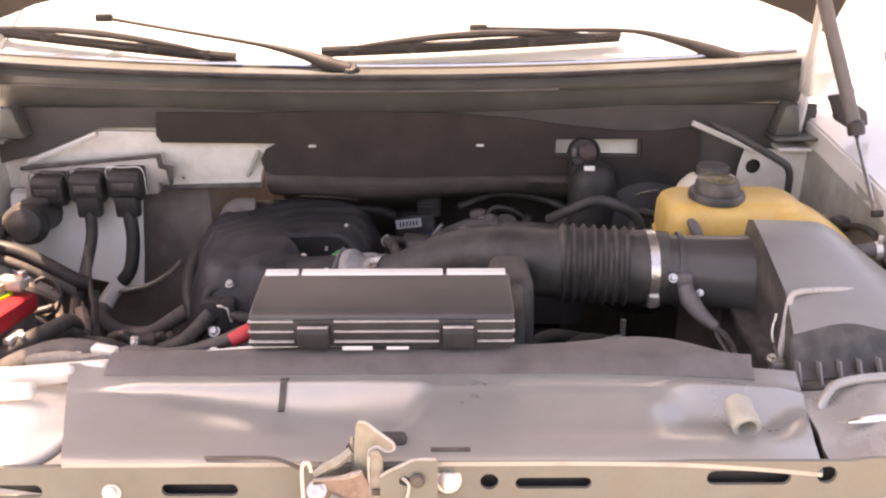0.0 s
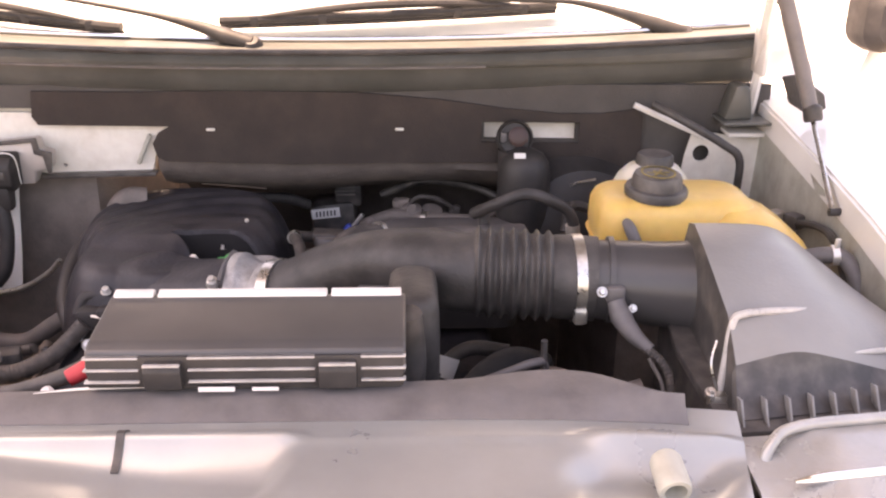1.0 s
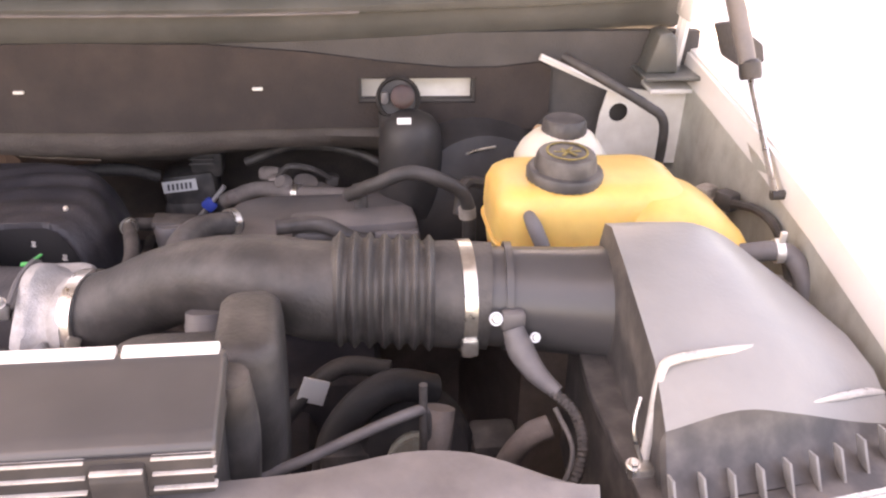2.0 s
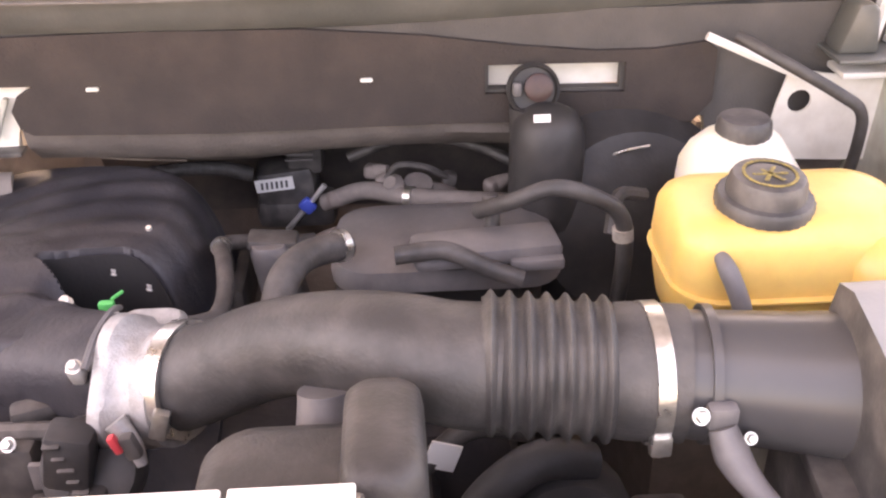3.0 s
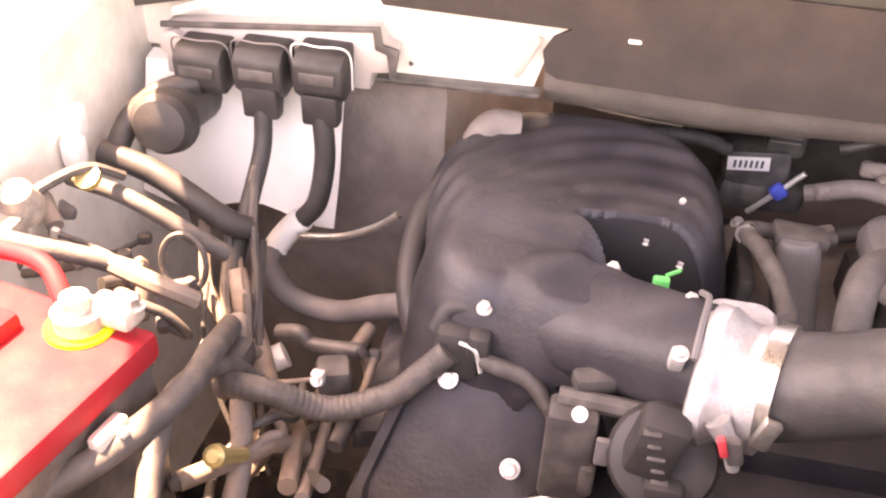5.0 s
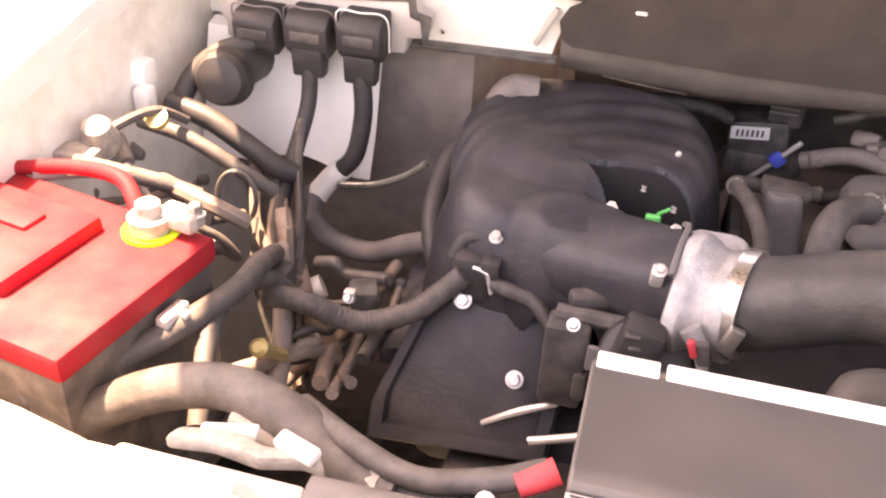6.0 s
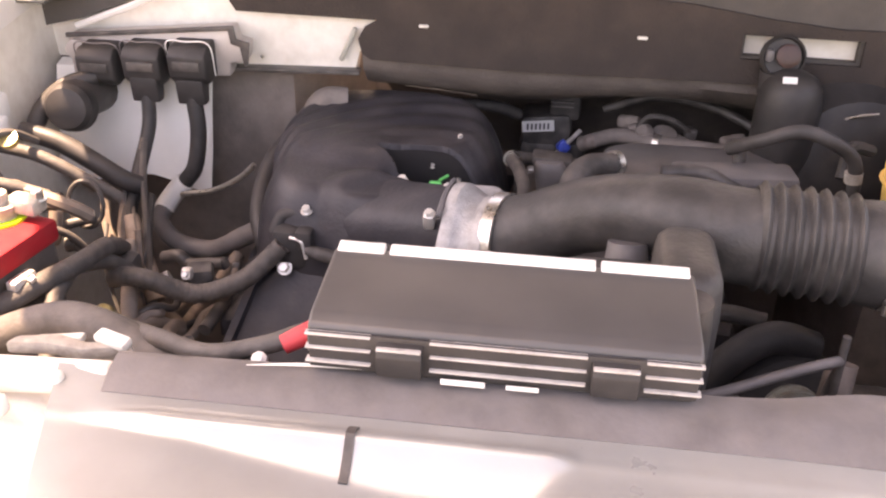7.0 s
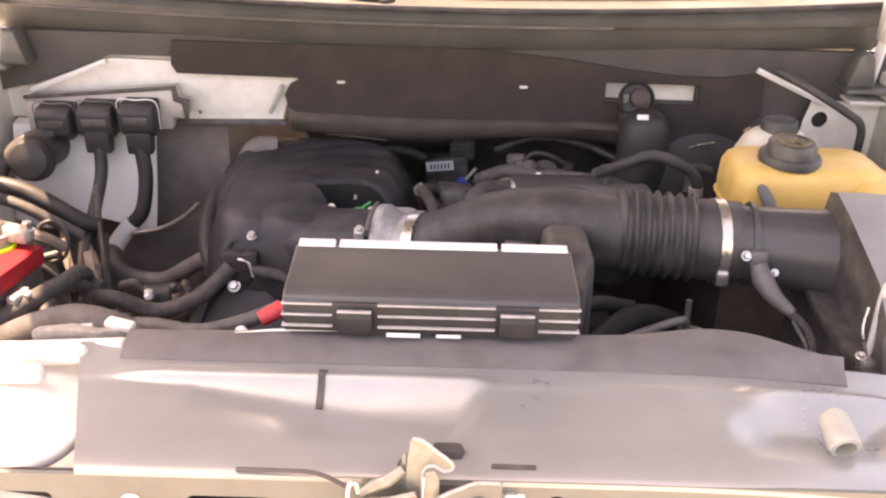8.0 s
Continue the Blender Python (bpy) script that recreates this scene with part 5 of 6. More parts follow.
def coolant_tank():
    t = thing("coolant_tank", "yellowed translucent coolant expansion tank with black cap", "coolant tank", (0.4, 1.25, 0.93))
    def sect(z, x0, x1, y0, y1, r):
        return [((x0 + x1) / 2 + u, (y0 + y1) / 2 + v, z) for u, v in rrect(x1 - x0, y1 - y0, r, 7)]
    rings = [sect(0.985, 0.318, 0.5, 1.215, 1.31, 0.03), sect(0.998, 0.31, 0.5, 1.205, 1.315, 0.035), sect(1.02, 0.306, 0.5, 1.196, 1.322, 0.038), sect(1.06, 0.301, 0.5, 1.194, 1.316, 0.034), sect(1.086, 0.302, 0.495, 1.197, 1.312, 0.032), sect(1.096, 0.306, 0.488, 1.202, 1.307, 0.03), sect(1.101, 0.312, 0.48, 1.209, 1.3, 0.027), sect(1.103, 0.322, 0.468, 1.219, 1.29, 0.022)]
    part("upper_tank", loft(rings), M_YELLOW, t)
    rings = [sect(0.985, 0.43, 0.55, 1.17, 1.29, 0.03), sect(1.01, 0.43, 0.557, 1.165, 1.295, 0.034), sect(1.038, 0.43, 0.556, 1.165, 1.295, 0.036), sect(1.055, 0.43, 0.546, 1.168, 1.293, 0.036), sect(1.07, 0.43, 0.53, 1.174, 1.29, 0.034), sect(1.083, 0.435, 0.512, 1.182, 1.282, 0.03), sect(1.092, 0.44, 0.494, 1.195, 1.27, 0.024), sect(1.094, 0.446, 0.482, 1.205, 1.26, 0.016)]
    part("side_chamber", loft(rings), M_YELLOW, t)
    part("seam", loft([sect(z, 0.302 - e, 0.502 + e, 1.191 - e, 1.325 + e, 0.04) for z, e in ((1.042, 0.0), (1.0425, 0.002), (1.0445, 0.002), (1.045, 0.0))]), M_YELLOW, t)
    cap = part("cap", lathe([(0.037, 0), (0.0375, 0.008), (0.0355, 0.011), (0.0305, 0.012), (0.029, 0.023), (0.027, 0.027), (0.024, 0.028), (0, 0.028)], (0.372, 1.238, 1.1025), (0.02, -0.06, 1), 60, 30, 0.012), M_BLACK, t, "black ribbed filler cap")
    base = Vector((0.3727, 1.2363, 1.1308))
    for a in (0, 60, 120):
        part("cap_print", box(base, (0.027, 0.0035, 0.0004), 0.0002, Matrix.Rotation(radians(a), 4, "Z")), M_CAPINK, cap)
    part("cap_print", lathe([(0.0185, 0), (0.021, 0), (0.021, 0.0006), (0.0185, 0.0006)], base, (0.02, -0.06, 1), 28, caps=False), M_CAPINK, cap)
    part("vent_port", tube([(0.33, 1.2, 1.082), (0.333, 1.187, 1.076), (0.342, 1.18, 1.055), (0.35, 1.178, 1.03)], [0.0055, 0.0075, 0.0075, 0.007], 12), M_GREYPL, t, "grey overflow hose stub")
    part("bracket", span((0.33, 1.22, 0.955), (0.55, 1.29, 0.985), 0.004), M_BLACK, t)
    part("bracket_leg", span((0.52, 1.22, 0.9), (0.605, 1.28, 0.957), 0.004), M_BLACK, t)
    hose = thing("overflow_hose", "grey hose with a crimp clip leaving the coolant tank", "hose", (0.6, 1.19, 0.98))
    part("hose", tube([(0.535, 1.172, 1.046), (0.563, 1.16, 1.054), (0.58, 1.153, 1.048), (0.586, 1.135, 1.028), (0.585, 1.125, 0.99), (0.58, 1.13, 0.94)], 0.0098, 14), M_GREYPL, hose)
    part("crimp_clip", join(lathe([(0.0105, -0.004), (0.0122, -0.004), (0.0122, 0.004), (0.0105, 0.004)], (0.566, 1.16, 1.054), (1, -0.1, 0.1), 14), box((0.566, 1.156, 1.069), (0.006, 0.004, 0.014), 0.001)), M_BOLT, hose)
    r = thing("brake_fluid_reservoir", "off-white brake fluid reservoir with black cap", "reservoir", (0.41, 1.39, 0.99))
    def s2(z, x0, x1, y0, y1, q):
        return [((x0 + x1) / 2 + u, (y0 + y1) / 2 + v, z) for u, v in rrect(x1 - x0, y1 - y0, q, 6)]
    part("bottle", loft([s2(0.978, 0.362, 0.462, 1.36, 1.44, 0.025), s2(1.038, 0.358, 0.466, 1.355, 1.445, 0.03), s2(1.06, 0.358, 0.465, 1.356, 1.444, 0.034), s2(1.076, 0.364, 0.455, 1.364, 1.438, 0.034), s2(1.088, 0.376, 0.446, 1.374, 1.43, 0.027), s2(1.092, 0.386, 0.438, 1.383, 1.422, 0.02)]), M_RESV, r)
    part("cap", lathe([(0.025, 0), (0.026, 0.004), (0.0245, 0.018), (0.022, 0.021), (0, 0.021)], (0.412, 1.402, 1.085), (0, 0, 1), 40, 20, 0.012), M_BLACK, r, "black screw cap")


# ---- passenger side: control unit, battery, harness ----
def control_unit():
    pl = thing("control_unit_bracket", "off-white painted mounting plate on the bulkhead", "bracket", (-0.5, 1.54, 1.0))
    m = Matrix.Translation((0, 1.548, 0)) @ Matrix.Rotation(radians(90), 4, "X")
    part("plate", plate([(-0.69, 1.03), (-0.31, 1.036), (-0.3, 1.07), (-0.278, 1.11), (-0.45, 1.114), (-0.465, 1.128), (-0.565, 1.13), (-0.69, 1.08)], [ring(-0.437, 1.049, 0.003, n=10)], 0.004, m), M_WPLATE, pl)
    part("top_fold", tube([(-0.685, 1.525, 1.083), (-0.62, 1.525, 1.108), (-0.566, 1.525, 1.13)], 0.0045, 6), M_WHITE, pl)
    part("lower_fold", box((-0.42, 1.535, 1.036), (0.24, 0.02, 0.005), 0.001, Matrix.Rotation(radians(-1.5), 4, "Y")), M_BLACK, pl)
    part("tab", box((-0.316, 1.537, 1.075), (0.006, 0.008, 0.05), 0.002, Matrix.Rotation(radians(25), 4, "Y")), M_APRON, pl)
    part("lower_panel", sheet([[(x, 1.538, 1.034), (x, 1.52, 1.03), (x, 1.51, 1.0), (x, 1.492, 0.93), (x - 0.004, 1.482, 0.883 + 0.01 * math.sin(40 * x))] for x in np.linspace(-0.72, -0.5, 12)], (0, 0.003, 0)), M_PANEL, pl, "white painted lower panel")
    t = thing("engine_control_unit", "beige metal engine control unit with three plugs", "control unit", (-0.57, 1.5, 1.02))
    outline = [(-0.69, 1.022), (-0.47, 1.032), (-0.468, 1.05), (-0.447, 1.053), (-0.443, 1.077), (-0.458, 1.081), (-0.462, 1.098), (-0.69, 1.076)]
    part("case", prism(outline, 1.505, 1.534, "y", 0.003), M_ECU, t)
    part("gasket", prism([(-0.69, 1.08), (-0.459, 1.1015), (-0.456, 1.084), (-0.439, 1.08), (-0.443, 1.05), (-0.448, 1.048), (-0.452, 1.074), (-0.464, 1.078), (-0.466, 1.095), (-0.69, 1.074)], 1.5, 1.505, "y", 0.001), M_BLACK, t)
    part("end_boss", lathe([(0.014, 0), (0.014, 0.012), (0, 0.013)], (-0.675, 1.505, 1.06), (0, -1, 0), 14), M_ECU, t)
    for k, (x, z) in enumerate(((-0.636, -0.005), (-0.573, 0.0), (-0.511, 0.004))):
        plug = part("plug", prism([(1.505, 1.079 + z), (1.47, 1.077 + z), (1.459, 1.067 + z), (1.461, 1.037 + z), (1.474, 1.026 + z), (1.505, 1.03 + z)], x - 0.0255, x + 0.0255, "x", 0.004), M_WIPER, t, "black multi-pin plug")
        part("plug_lever", tube([(x - 0.0285, 1.486, 1.035 + z), (x - 0.0285, 1.472, 1.08 + z), (x, 1.468, 1.084 + z), (x + 0.0285, 1.472, 1.08 + z), (x + 0.0285, 1.486, 1.035 + z)], 0.001, 6), M_LABEL if k == 2 else M_GREYPL, plug)
        part("plug_ridge", box((x, 1.4588, 1.054 + z), (0.036, 0.003, 0.012), 0.0012), M_BLACK, plug)
        if k > 0:
            part("plug_tail", prism([(1.46, 1.04), (1.488, 1.03), (1.482, 1.004), (1.464, 1.004)], x - 0.019, x + 0.019, "x", 0.004), M_WIPER, plug)


def battery():
    z = 1.02
    turn = Matrix.Translation((-0.514, 1.113, 0)) @ Matrix.Rotation(radians(-11), 4, "Z")
    t = thing("battery", "red-topped car battery in a black case with corroded terminal", "battery", (-0.6, 1.04, 0.82))
    L, W = 0.24, 0.175
    part("case", turned(span((-L, -W, 0.82), (-0.004, -0.003, 0.998), 0.006), turn), M_BATT, t)
    part("cover", turned(span((-L - 0.003, -W - 0.003, 0.996), (0, 0, z), 0.005), turn), M_BATTRED, t, "dusty red battery cover")
    part("raised_cover", turned(span((-L + 0.01, -W + 0.03, z - 0.004), (-0.085, -0.035, z + 0.014), 0.006), turn), M_BATTRED, t)
    part("handle", turned(tube([(-L + 0.02, 0.0, z + 0.002), (-0.16, 0.012, z + 0.014), (-0.1, 0.006, z + 0.022), (-0.07, -0.01, z + 0.004)], 0.007, 10), turn), M_BATTRED, t)
    part("vent_cap", turned(span((-L + 0.03, -0.085, z + 0.012), (-0.12, -0.06, z + 0.018), 0.003), turn), M_BATTRED, t)
    part("felt_ring", turned(lathe([(0.024, 0), (0.024, 0.003), (0.01, 0.003)], (-0.05, -0.02, z), (0, 0, 1), 24), turn), M_LIME, t, "lime green felt washer")
    term = part("terminal_clamp", turned(join(lathe([(0.017, 0.002), (0.018, 0.016), (0.011, 0.018), (0.01, 0.028), (0, 0.029)], (-0.05, -0.02, z), (0, 0, 1), 18), box((-0.028, -0.008, z + 0.014), (0.036, 0.022, 0.016), 0.004)), turn), M_CORR, t, "white-crusted terminal clamp")
    part("clamp_bolt", turned(bolt((-0.015, -0.004, z + 0.018), (0, 0, 1), 0.006, 0.01), turn), M_STEEL, term)
    part("hold_down", turned(box((0.008, -0.07, 0.988), (0.012, 0.03, 0.014), 0.003), turn), M_BOLT, t)
    part("side_label", turned(box((-0.2, -W - 0.004, 0.985), (0.035, 0.003, 0.05), 0.001), turn), M_LABEL, t)
    tr = thing("battery_tray", "black plastic battery tray", "tray", (-0.6, 1.04, 0.8))
    part("tray", turned(span((-L - 0.015, -W - 0.015, 0.8), (0.012, 0.012, 0.822), 0.006), turn), M_BLACK, tr)
    part("support", turned(span((-L, -W, 0.4), (-0.02, -0.02, 0.8), 0.01), turn), M_BLACK, tr)


def loom(name, label, parts, category="hose"):
    """Hoses and looms that are clipped together, each run a part."""
    p0 = parts[0][1][0]
    t = thing(name, label, category, p0)
    for nm, pts, r, m, ridge in parts:
        part(nm, tube(pts, r, 10 if r < 0.012 else 14, 6, ridge, 0.006), m, t)
    return t


def passenger_side():
    loom("wiring_harness", "black taped wiring harness from the control unit plug", [
        ("conduit", [(-0.573, 1.472, 1.012), (-0.571, 1.456, 0.972), (-0.573, 1.41, 0.925), (-0.57, 1.362, 0.886), (-0.55, 1.334, 0.855), (-0.53, 1.29, 0.8), (-0.51, 1.26, 0.74)], 0.0095, M_WIPER, 0.0),
        ("conduit_end", [(-0.569, 1.361, 0.886), (-0.555, 1.342, 0.868), (-0.537, 1.321, 0.845), (-0.515, 1.292, 0.81)], 0.0122, M_BUFF, 0.0),
        ("white_plug", [(-0.519, 1.322, 0.815), (-0.508, 1.328, 0.82)], 0.0135, M_LABEL, 0.0),
    ], "harness")
    loom("branch_harness", "black conduit with white tape wrap", [
        ("conduit", [(-0.511, 1.473, 1.012), (-0.507, 1.466, 0.968), (-0.514, 1.458, 0.92), (-0.532, 1.458, 0.894)], 0.011, M_WIPER, 0.0),
        ("tape_wrap", [(-0.531, 1.458, 0.896), (-0.546, 1.456, 0.88), (-0.559, 1.45, 0.862), (-0.561, 1.446, 0.856)], 0.0138, M_TAPE, 0),
        ("lower_run", [(-0.561, 1.447, 0.858), (-0.56, 1.425, 0.849), (-0.527, 1.4, 0.834), (-0.473, 1.388, 0.834), (-0.42, 1.362, 0.872), (-0.385, 1.335, 0.9), (-0.345, 1.3, 0.925)], 0.0125, M_GREYPL, 0.0),
    ], "harness")
    loom("plug_harness", "black bundled conduit behind the first plug", [
        ("conduit", [(-0.64, 1.47, 1.034), (-0.672, 1.45, 1.026), (-0.697, 1.43, 1.004), (-0.705, 1.4, 0.975)], 0.012, M_WIPER, 0.0),
        ("branch", [(-0.71, 1.39, 0.985), (-0.66, 1.385, 0.975), (-0.62, 1.38, 0.957), (-0.582, 1.38, 0.933), (-0.563, 1.39, 0.92)], 0.0125, M_WIPER, 0.0),
        ("branch", [(-0.71, 1.33, 0.99), (-0.65, 1.32, 0.985), (-0.59, 1.32, 0.955), (-0.56, 1.33, 0.93)], 0.008, M_HOSE, 0.0),
    ], "harness")
    rnd = random.Random(7)
    loose = thing("loose_wires", "thin dusty wires hanging along the harness", "wire", (-0.53, 1.25, 0.85))
    spine = [Vector(p) for p in ((-0.575, 1.44, 0.97), (-0.574, 1.4, 0.92), (-0.568, 1.35, 0.88), (-0.548, 1.31, 0.84), (-0.525, 1.27, 0.79), (-0.505, 1.24, 0.75))]
    for i in range(11):
        k0 = rnd.randint(0, 2)
        off = Vector((rnd.uniform(-0.035, 0.035), rnd.uniform(-0.025, 0.0), rnd.uniform(-0.02, 0.03)))
        run = [p + off * (0.5 + 0.5 * math.sin(j + i)) + Vector((rnd.uniform(-0.008, 0.008), 0, rnd.uniform(-0.008, 0.008))) for j, p in enumerate(spine[k0:k0 + 4])]
        part("wire", tube(run, rnd.choice((0.0025, 0.0035, 0.005, 0.007)), 7), rnd.choice((M_HOSE, M_TAN, M_RUBBER, M_TAN)), loose)
    k = thing("rubber_grommet", "round black rubber grommet boot on the bulkhead", "grommet", (-0.66, 1.44, 1.0))
    part("boot", lathe([(0.03, 0), (0.034, 0.008), (0.03, 0.018), (0.031, 0.022), (0.026, 0.032), (0.012, 0.036)], (-0.66, 1.44, 1.004), (0.1, -0.95, 0.2), 26), M_WIPER, k)
    part("sleeve", tube([(-0.66, 1.54, 0.995), (-0.66, 1.44, 1.01)], 0.028, 16), M_RUBBER, k)
    loom("battery_cable", "dusty black battery cable looping round the battery", [
        ("cable", [(-0.6, 0.955, 0.955), (-0.555, 0.995, 0.965), (-0.513, 1.045, 0.98), (-0.498, 1.11, 0.972), (-0.508, 1.175, 0.952), (-0.522, 1.23, 0.922), (-0.542, 1.285, 0.885)], 0.0105, M_HOSE, 0.0),
        ("cable", [(-0.475, 0.985, 0.935), (-0.492, 1.04, 0.966), (-0.505, 1.09, 0.964), (-0.512, 1.13, 0.955), (-0.505, 1.19, 0.925), (-0.49, 1.22, 0.88)], 0.0085, M_HOSE, 0),
        ("clip", [(-0.51, 1.04, 0.991), (-0.507, 1.045, 0.993)], 0.0035, M_BOLT, 0),
    ], "cable")
    loom("front_hose", "broad grey hose arching over the radiator end", [
        ("hose", [(-0.6, 0.955, 0.9), (-0.545, 0.965, 0.95), (-0.49, 0.968, 0.985), (-0.432, 0.962, 1.008), (-0.385, 0.945, 1.013), (-0.345, 0.925, 1.01), (-0.31, 0.905, 1.012), (-0.285, 0.895, 1.02)], 0.0165, M_HOSE, 0),
        ("hose_end", [(-0.295, 0.9, 1.016), (-0.27, 0.892, 1.024), (-0.235, 0.889, 1.03)], 0.012, M_RUBBER, 0),
        ("band", [(-0.302, 0.903, 1.013), (-0.294, 0.899, 1.0165)], 0.0178, M_CORR, 0),
    ])
    loom("lower_harness", "grey dusty conduit crossing to the engine front", [
        ("conduit", [(-0.505, 1.18, 0.91), (-0.49, 1.177, 0.917), (-0.464, 1.18, 0.913), (-0.42, 1.198, 0.888), (-0.372, 1.215, 0.9), (-0.347, 1.232, 0.918), (-0.33, 1.24, 0.935)], 0.011, M_HOSE, 0.0004),
        ("conduit", [(-0.47, 1.08, 0.84), (-0.478, 1.143, 0.868), (-0.492, 1.18, 0.878), (-0.512, 1.23, 0.886), (-0.535, 1.285, 0.892)], 0.0095, M_PALEHOSE, 0.0),
    ], "harness")
    loom("manifold_hose", "thick dusty hose beside the intake manifold", [
        ("hose", [(-0.36, 1.29, 0.88), (-0.385, 1.33, 0.92), (-0.39, 1.4, 0.955), (-0.37, 1.46, 0.98), (-0.35, 1.51, 0.99)], 0.012, M_WIPER, 0),
        ("elbow", [(-0.357, 1.49, 0.97), (-0.354, 1.505, 0.992), (-0.342, 1.52, 1.002), (-0.318, 1.527, 1.0)], 0.018, M_PALEHOSE, 0),
        ("thin_pipe", [(-0.53, 1.44, 0.885), (-0.48, 1.43, 0.9), (-0.44, 1.42, 0.925), (-0.415, 1.41, 0.95)], 0.004, M_STEEL, 0),
    ])
    s = thing("relay_block", "grey relay block with bright terminal screws", "relay block", (-0.5, 1.2, 0.88))
    part("case", box((-0.52, 1.235, 0.893), (0.036, 0.032, 0.03), 0.008), M_BLACK, s)
    part("side_relay", box((-0.43, 1.24, 0.88), (0.03, 0.03, 0.04), 0.006, Matrix.Rotation(radians(20), 4, "Z")), M_BLACK, s)
    for p in ((-0.536, 1.222, 0.91), (-0.506, 1.216, 0.897), (-0.437, 1.22, 0.9)):
        part("terminal", join(box(p, (0.012, 0.01, 0.014), 0.003), bolt((p[0], p[1] - 0.004, p[2]), (0, -0.8, 0.6), 0.004, 0.005)), M_BOLT, s)
    w = thing("fluid_cap", "small yellow zinc bolt head", "bolt", (-0.474, 1.097, 0.92))
    part("head", lathe([(0.008, 0), (0.0095, 0.004), (0.0085, 0.011), (0.005, 0.014), (0, 0.014)], (-0.474, 1.1, 0.92), (0, -0.7, 0.7), 12), M_BRASS, w)
    part("stem", tube([(-0.474, 1.1, 0.92), (-0.474, 1.14, 0.88)], 0.006, 8), M_BRASS, w)
    # washer filler and valve cluster by the wing
    v = thing("wiring_cluster", "pale dusty connectors and pipes by the wing", "connectors", (-0.72, 1.33, 0.98))
    part("white_plug", join(box((-0.735, 1.38, 1.02), (0.03, 0.03, 0.034), 0.007), box((-0.72, 1.36, 1.0), (0.02, 0.02, 0.03), 0.005)), M_LABEL, v)
    part("metal_valve", join(lathe([(0.018, 0), (0.02, 0.01), (0.014, 0.03), (0.008, 0.034)], (-0.705, 1.25, 1.0), (0.1, -0.3, 0.9), 16), box((-0.715, 1.22, 1.0), (0.05, 0.03, 0.024), 0.005)), M_CORR, v)
    part("pipe", tube([(-0.74, 1.2, 0.99), (-0.7, 1.26, 1.015), (-0.672, 1.3, 1.022), (-0.655, 1.33, 1.0)], 0.005, 8), M_HOSE, v)
    part("orange_cap", lathe([(0.011, 0), (0.012, 0.008), (0, 0.01)], (-0.67, 1.3, 1.01), (0, -0.5, 0.8), 12), M_BRASS, v)
    part("pipe", tube([(-0.62, 1.21, 1.0), (-0.58, 1.2, 0.995), (-0.55, 1.2, 0.985), (-0.535, 1.21, 0.97)], 0.008, 8), M_TAN, v)
    part("dust_elbow", tube([(-0.7, 1.2, 1.01), (-0.66, 1.19, 1.015), (-0.62, 1.2, 1.005), (-0.58, 1.21, 0.99)], 0.008, 10), M_HOSE, v)
    part("pipe", tube([(-0.71, 1.15, 1.02), (-0.67, 1.18, 1.015), (-0.63, 1.22, 0.99)], 0.006, 8), M_PALEHOSE, v)
    rim = thing("ring_clip", "thin looped clip beside the harness", "clip", (-0.59, 1.3, 0.93))
    part("loop", tube([(-0.59 + 0.022 * math.cos(a), 1.3 + 0.006 * math.sin(a), 0.935 + 0.028 * math.sin(a)) for a in np.linspace(0, 2 * math.pi, 14)], 0.003, 6, 3), M_HOSE, rim)
    # crossing leads, taped branches and small connectors between the battery and the engine
    for k, (label, box_lo, box_hi, n) in enumerate((
            ("tangled dusty leads beside the battery", (-0.66, 1.18, 0.89), (-0.58, 1.32, 0.955), 5),
            ("dusty brown leads crossing low beside the engine", (-0.53, 1.1, 0.78), (-0.4, 1.38, 0.88), 14),
            ("dusty leads under the control unit", (-0.74, 1.25, 0.9), (-0.66, 1.38, 0.96), 5))):
        lead = thing("lead_bundle", label, "wire", Vector(box_lo).lerp(Vector(box_hi), 0.5), group="lead bundles")
        lo, hi = Vector(box_lo), Vector(box_hi)
        pick = lambda: Vector((rnd.uniform(lo.x, hi.x), rnd.uniform(lo.y, hi.y), rnd.uniform(lo.z, hi.z)))
        for i in range(n):
            a, b = pick(), pick()
            mid = a.lerp(b, 0.5) + Vector((rnd.uniform(-0.03, 0.03), rnd.uniform(-0.02, 0.02), rnd.uniform(-0.035, 0.02)))
            part("lead", tube([a, a.lerp(mid, 0.6) + Vector((0, 0, 0.008)), mid, b], rnd.choice((0.003, 0.0045, 0.006, 0.008)), 12, 6), rnd.choice((M_HOSE, M_TAN, M_BLACK, M_TAN, M_SHIELD)), lead)
            if i % 2 == 0:
                part("connector", box(b, (rnd.uniform(0.01, 0.02), rnd.uniform(0.01, 0.016), rnd.uniform(0.01, 0.016)), 0.004, Matrix.Rotation(rnd.uniform(0, 3), 4, "Z") @ Matrix.Rotation(rnd.uniform(-0.6, 0.6), 4, "X")), rnd.choice((M_BLACK, M_GREYPL, M_BLACK, M_HOSE)), lead)
            if i % 7 == 0:
                part("crimp", box(a, (0.008, 0.007, 0.011), 0.002, Matrix.Rotation(rnd.uniform(0, 3), 4, "Y")), M_BOLT, lead)
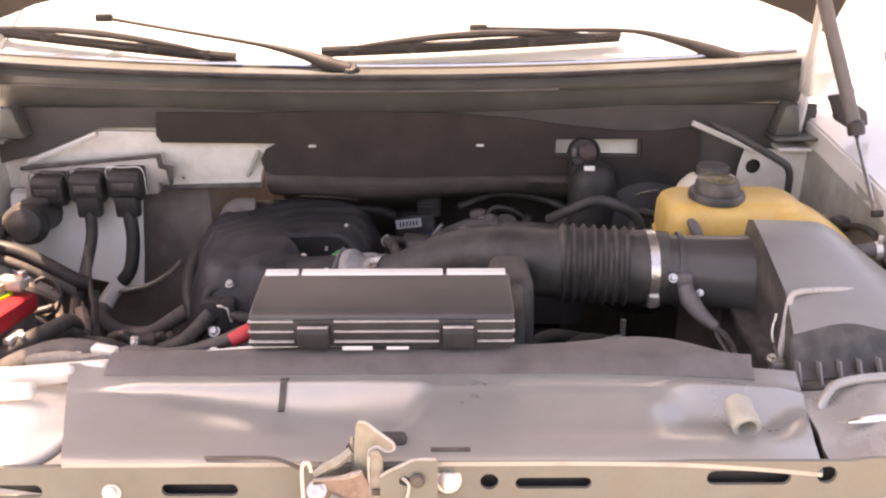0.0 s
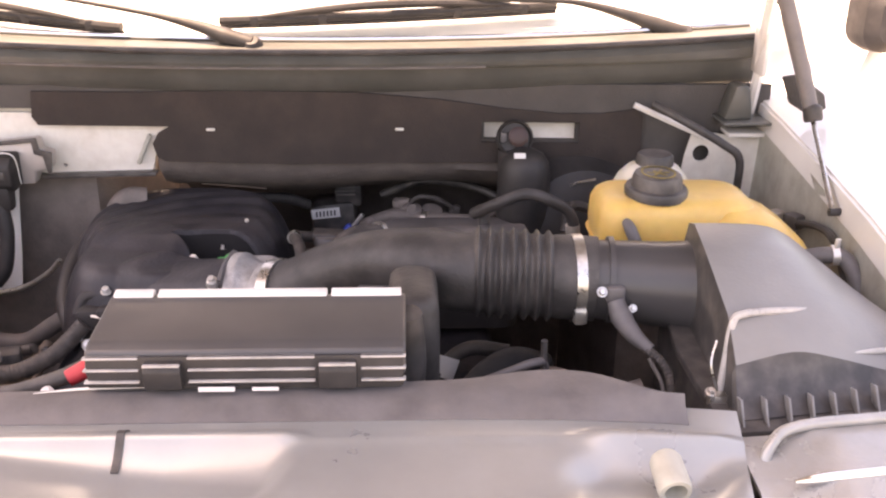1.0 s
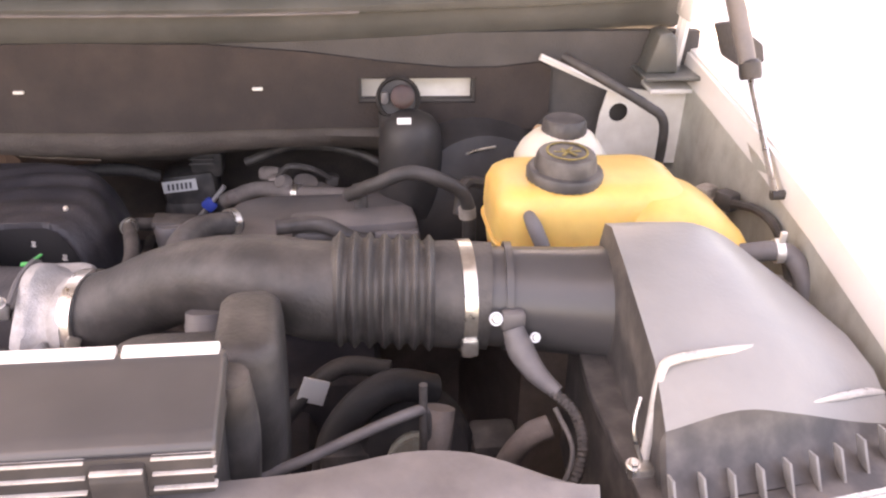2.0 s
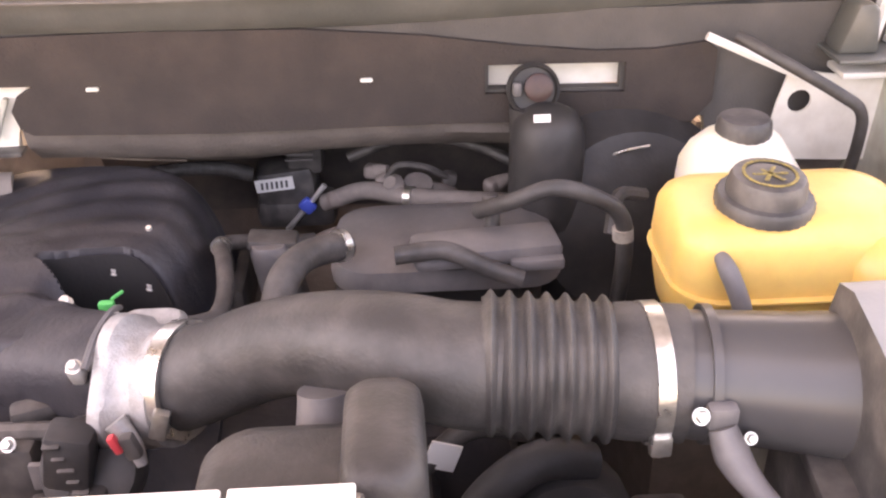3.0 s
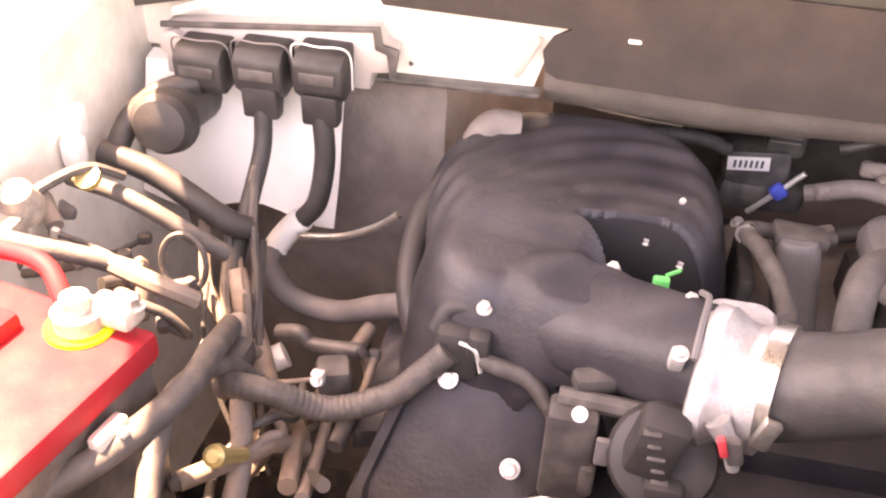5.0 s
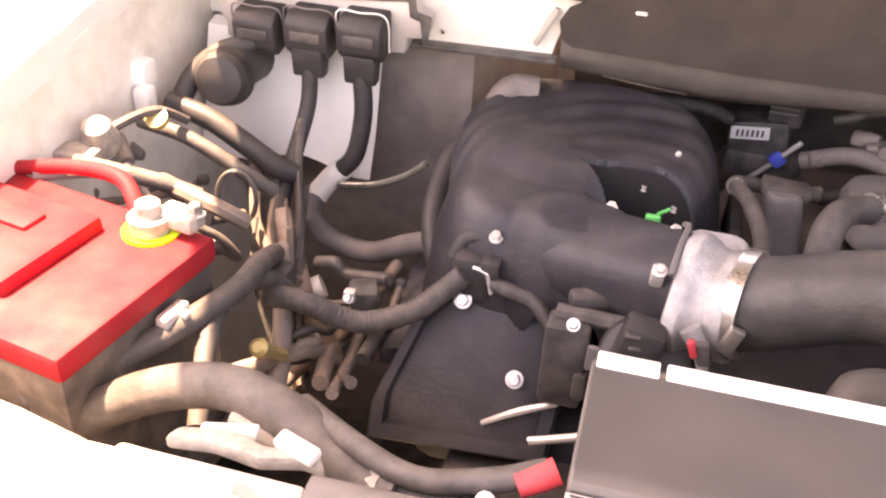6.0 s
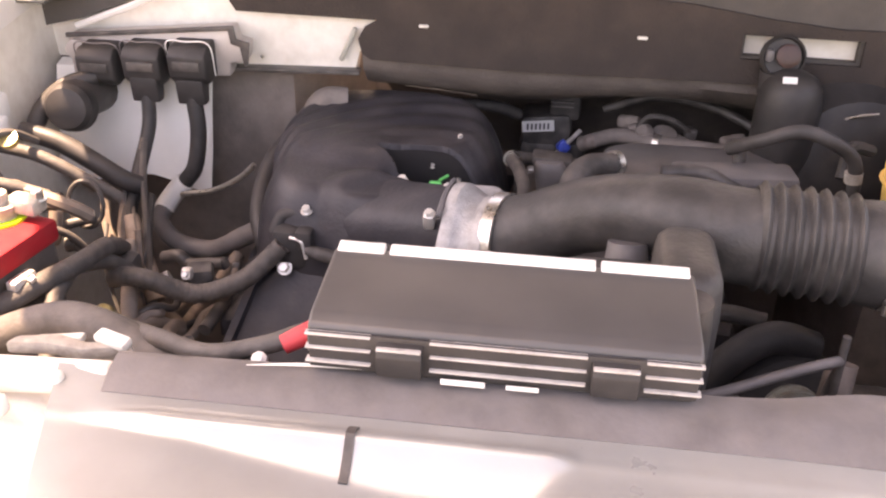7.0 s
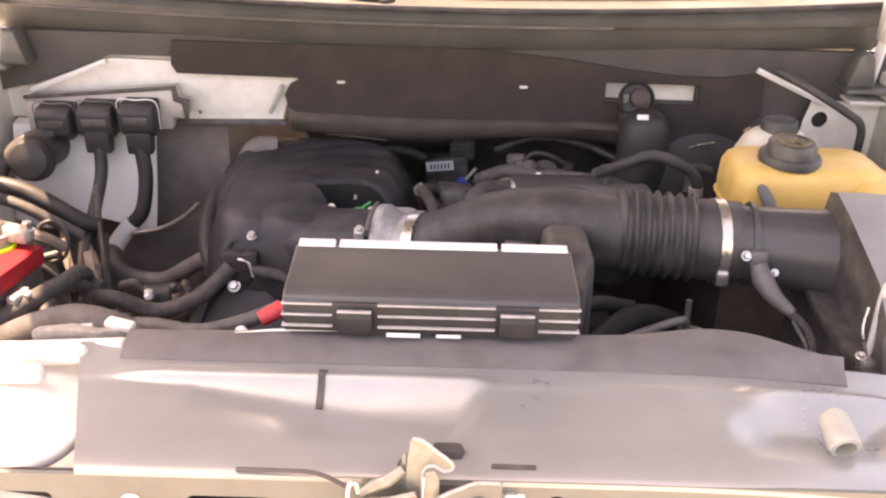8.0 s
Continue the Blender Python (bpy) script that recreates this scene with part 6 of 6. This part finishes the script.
    # bay floor clutter under the duct
    loom("lower_pipes", "dusty pipes low beside the fuse box", [
        ("pipe", [(0.08, 0.985, 0.965), (0.12, 0.99, 0.978), (0.16, 1.0, 0.99), (0.2, 1.01, 1.0), (0.215, 1.03, 0.985), (0.22, 1.06, 0.93)], 0.0046, M_GREYPL, 0),
        ("stay", [(0.118, 0.945, 0.93), (0.117, 0.94, 0.97), (0.116, 0.935, 0.995)], 0.005, M_BUFF, 0),
        ("upright", [(0.214, 1.025, 0.9), (0.213, 1.022, 0.96), (0.212, 1.02, 1.02)], 0.0035, M_HOSE, 0),
        ("lead", [(0.31, 0.98, 1.02), (0.318, 0.95, 1.0), (0.3, 0.93, 0.97), (0.27, 0.92, 0.94)], 0.0022, M_HOSE, 0),
    ], "pipe")
    loom("coolant_hoses", "dusty rubber coolant hoses below the intake duct", [
        ("hose", [(0.13, 1.16, 0.8), (0.14, 1.16, 0.86), (0.165, 1.16, 0.9), (0.2, 1.17, 0.915), (0.24, 1.18, 0.9)], 0.017, M_WIPER, 0),
        ("hose", [(0.225, 1.07, 0.8), (0.225, 1.065, 0.88), (0.228, 1.06, 0.93), (0.232, 1.07, 0.96)], 0.014, M_SHIELD, 0),
        ("hose", [(0.29, 1.1, 0.82), (0.295, 1.08, 0.88), (0.31, 1.06, 0.93), (0.33, 1.06, 0.94)], 0.011, M_SHIELD, 0),
        ("pipe", [(0.08, 1.12, 0.84), (0.15, 1.09, 0.86), (0.24, 1.07, 0.87), (0.33, 1.05, 0.86)], 0.0075, M_SHIELD, 0),
        ("clamp", [(0.2255, 1.0635, 0.9), (0.2262, 1.063, 0.908)], 0.0155, M_STEEL, 0),
    ])
    ac = thing("accessory_drive", "dusty dark belt-driven unit low in the bay", "alternator", (0.22, 1.16, 0.75))
    part("housing", lathe([(0.05, 0), (0.06, 0.01), (0.06, 0.05), (0.052, 0.065), (0.02, 0.068)], (0.22, 1.2, 0.83), (0, -0.9, 0.3), 22), M_WIPER, ac)
    part("pulley", lathe([(0.03, 0), (0.03, 0.006), (0.024, 0.012), (0.03, 0.018), (0.03, 0.024), (0.01, 0.026)], (0.22, 1.135, 0.85), (0, -0.9, 0.3), 22), M_ZINC, ac)
    part("bracket", box((0.15, 1.16, 0.83), (0.05, 0.05, 0.06), 0.008), M_BLACK, ac)
    part("bracket", box((0.3, 1.16, 0.82), (0.05, 0.05, 0.08), 0.008), M_BLACK, ac)
    rear = loom("rear_harness", "dusty conduit and hoses along the rear of the engine", [
        ("conduit", [(-0.27, 1.6, 0.955), (-0.2, 1.625, 0.965), (-0.13, 1.64, 0.962), (-0.09, 1.655, 0.945)], 0.009, M_RUBBER, 0.0003),
        ("hose", [(0.0, 1.62, 0.92), (0.05, 1.6, 0.945), (0.1, 1.57, 0.95), (0.17, 1.545, 0.955), (0.24, 1.54, 0.95)], 0.011, M_PALEHOSE, 0),
        ("hose", [(0.02, 1.56, 0.905), (0.06, 1.54, 0.93), (0.12, 1.53, 0.94), (0.2, 1.52, 0.92)], 0.0085, M_RUBBER, 0),
        ("conduit", [(0.03, 1.66, 0.96), (0.1, 1.655, 0.985), (0.18, 1.64, 0.98), (0.25, 1.6, 0.96)], 0.007, M_BLACK, 0),
        ("clip", [(0.098, 1.571, 0.95), (0.106, 1.567, 0.9505)], 0.0125, M_STEEL, 0),
    ], "harness")
    for x, y, z, a in ((0.015, 1.61, 0.93, 20), (0.06, 1.63, 0.955, -15), (0.2, 1.6, 0.945, 35), (0.235, 1.575, 0.95, 5), (0.0, 1.545, 0.91, 50)):
        turn = Matrix.Rotation(radians(a), 4, "Z")
        part("connector", join(box((x, y, z), (0.022, 0.018, 0.018), 0.006, turn, 3), lathe([(0.008, 0), (0.0095, 0.008), (0.007, 0.018), (0.005, 0.024)], (x, y, z), turn @ Vector((0.8, -0.3, 0.3)), 12)), M_SHIELD, rear)
    tag = thing("paper_tag", "white printed paper tag on a hose", "tag", (0.115, 1.215, 0.86))
    part("tag", box((0.12, 1.217, 0.88), (0.028, 0.002, 0.03), 0.0005, Matrix.Rotation(radians(18), 4, "Y")), M_LABEL, tag)
    part("tag_hose", tube([(0.06, 1.2, 0.82), (0.11, 1.225, 0.87), (0.15, 1.23, 0.9), (0.2, 1.22, 0.9)], 0.01, 10), M_RUBBER, tag)
    cl = thing("wing_clutter", "dusty connectors and leads beside the coolant tank", "connectors", (0.6, 1.2, 0.98))
    for i, (x, y, z) in enumerate(((0.575, 1.33, 1.02), (0.578, 1.31, 1.04), (0.58, 1.165, 1.01), (0.579, 1.14, 1.0), (0.57, 1.35, 1.03))):
        part("plug", box((x, y, z), (0.02, 0.024, 0.022), 0.005, Matrix.Rotation(radians(30 * i), 4, "Z")), M_BLACK if i % 2 else M_CORR, cl)
    part("lead", tube([(0.575, 1.33, 1.03), (0.584, 1.25, 1.055), (0.586, 1.2, 1.05), (0.584, 1.15, 1.01), (0.578, 1.1, 0.98)], 0.005, 8), M_RUBBER, cl)


ground()
body_shell = vehicle()
bulkhead_mat(body_shell)
right_bracket_plate()
strut()
wipers()
radiator_support()
latch()
headlamp(1)
headlamp(-1)
fuse_box()
resonator()
intake_duct()
air_box()
throttle_body()
engine()
rear_engine()
black_canister()
coolant_tank()
control_unit()
battery()
passenger_side()
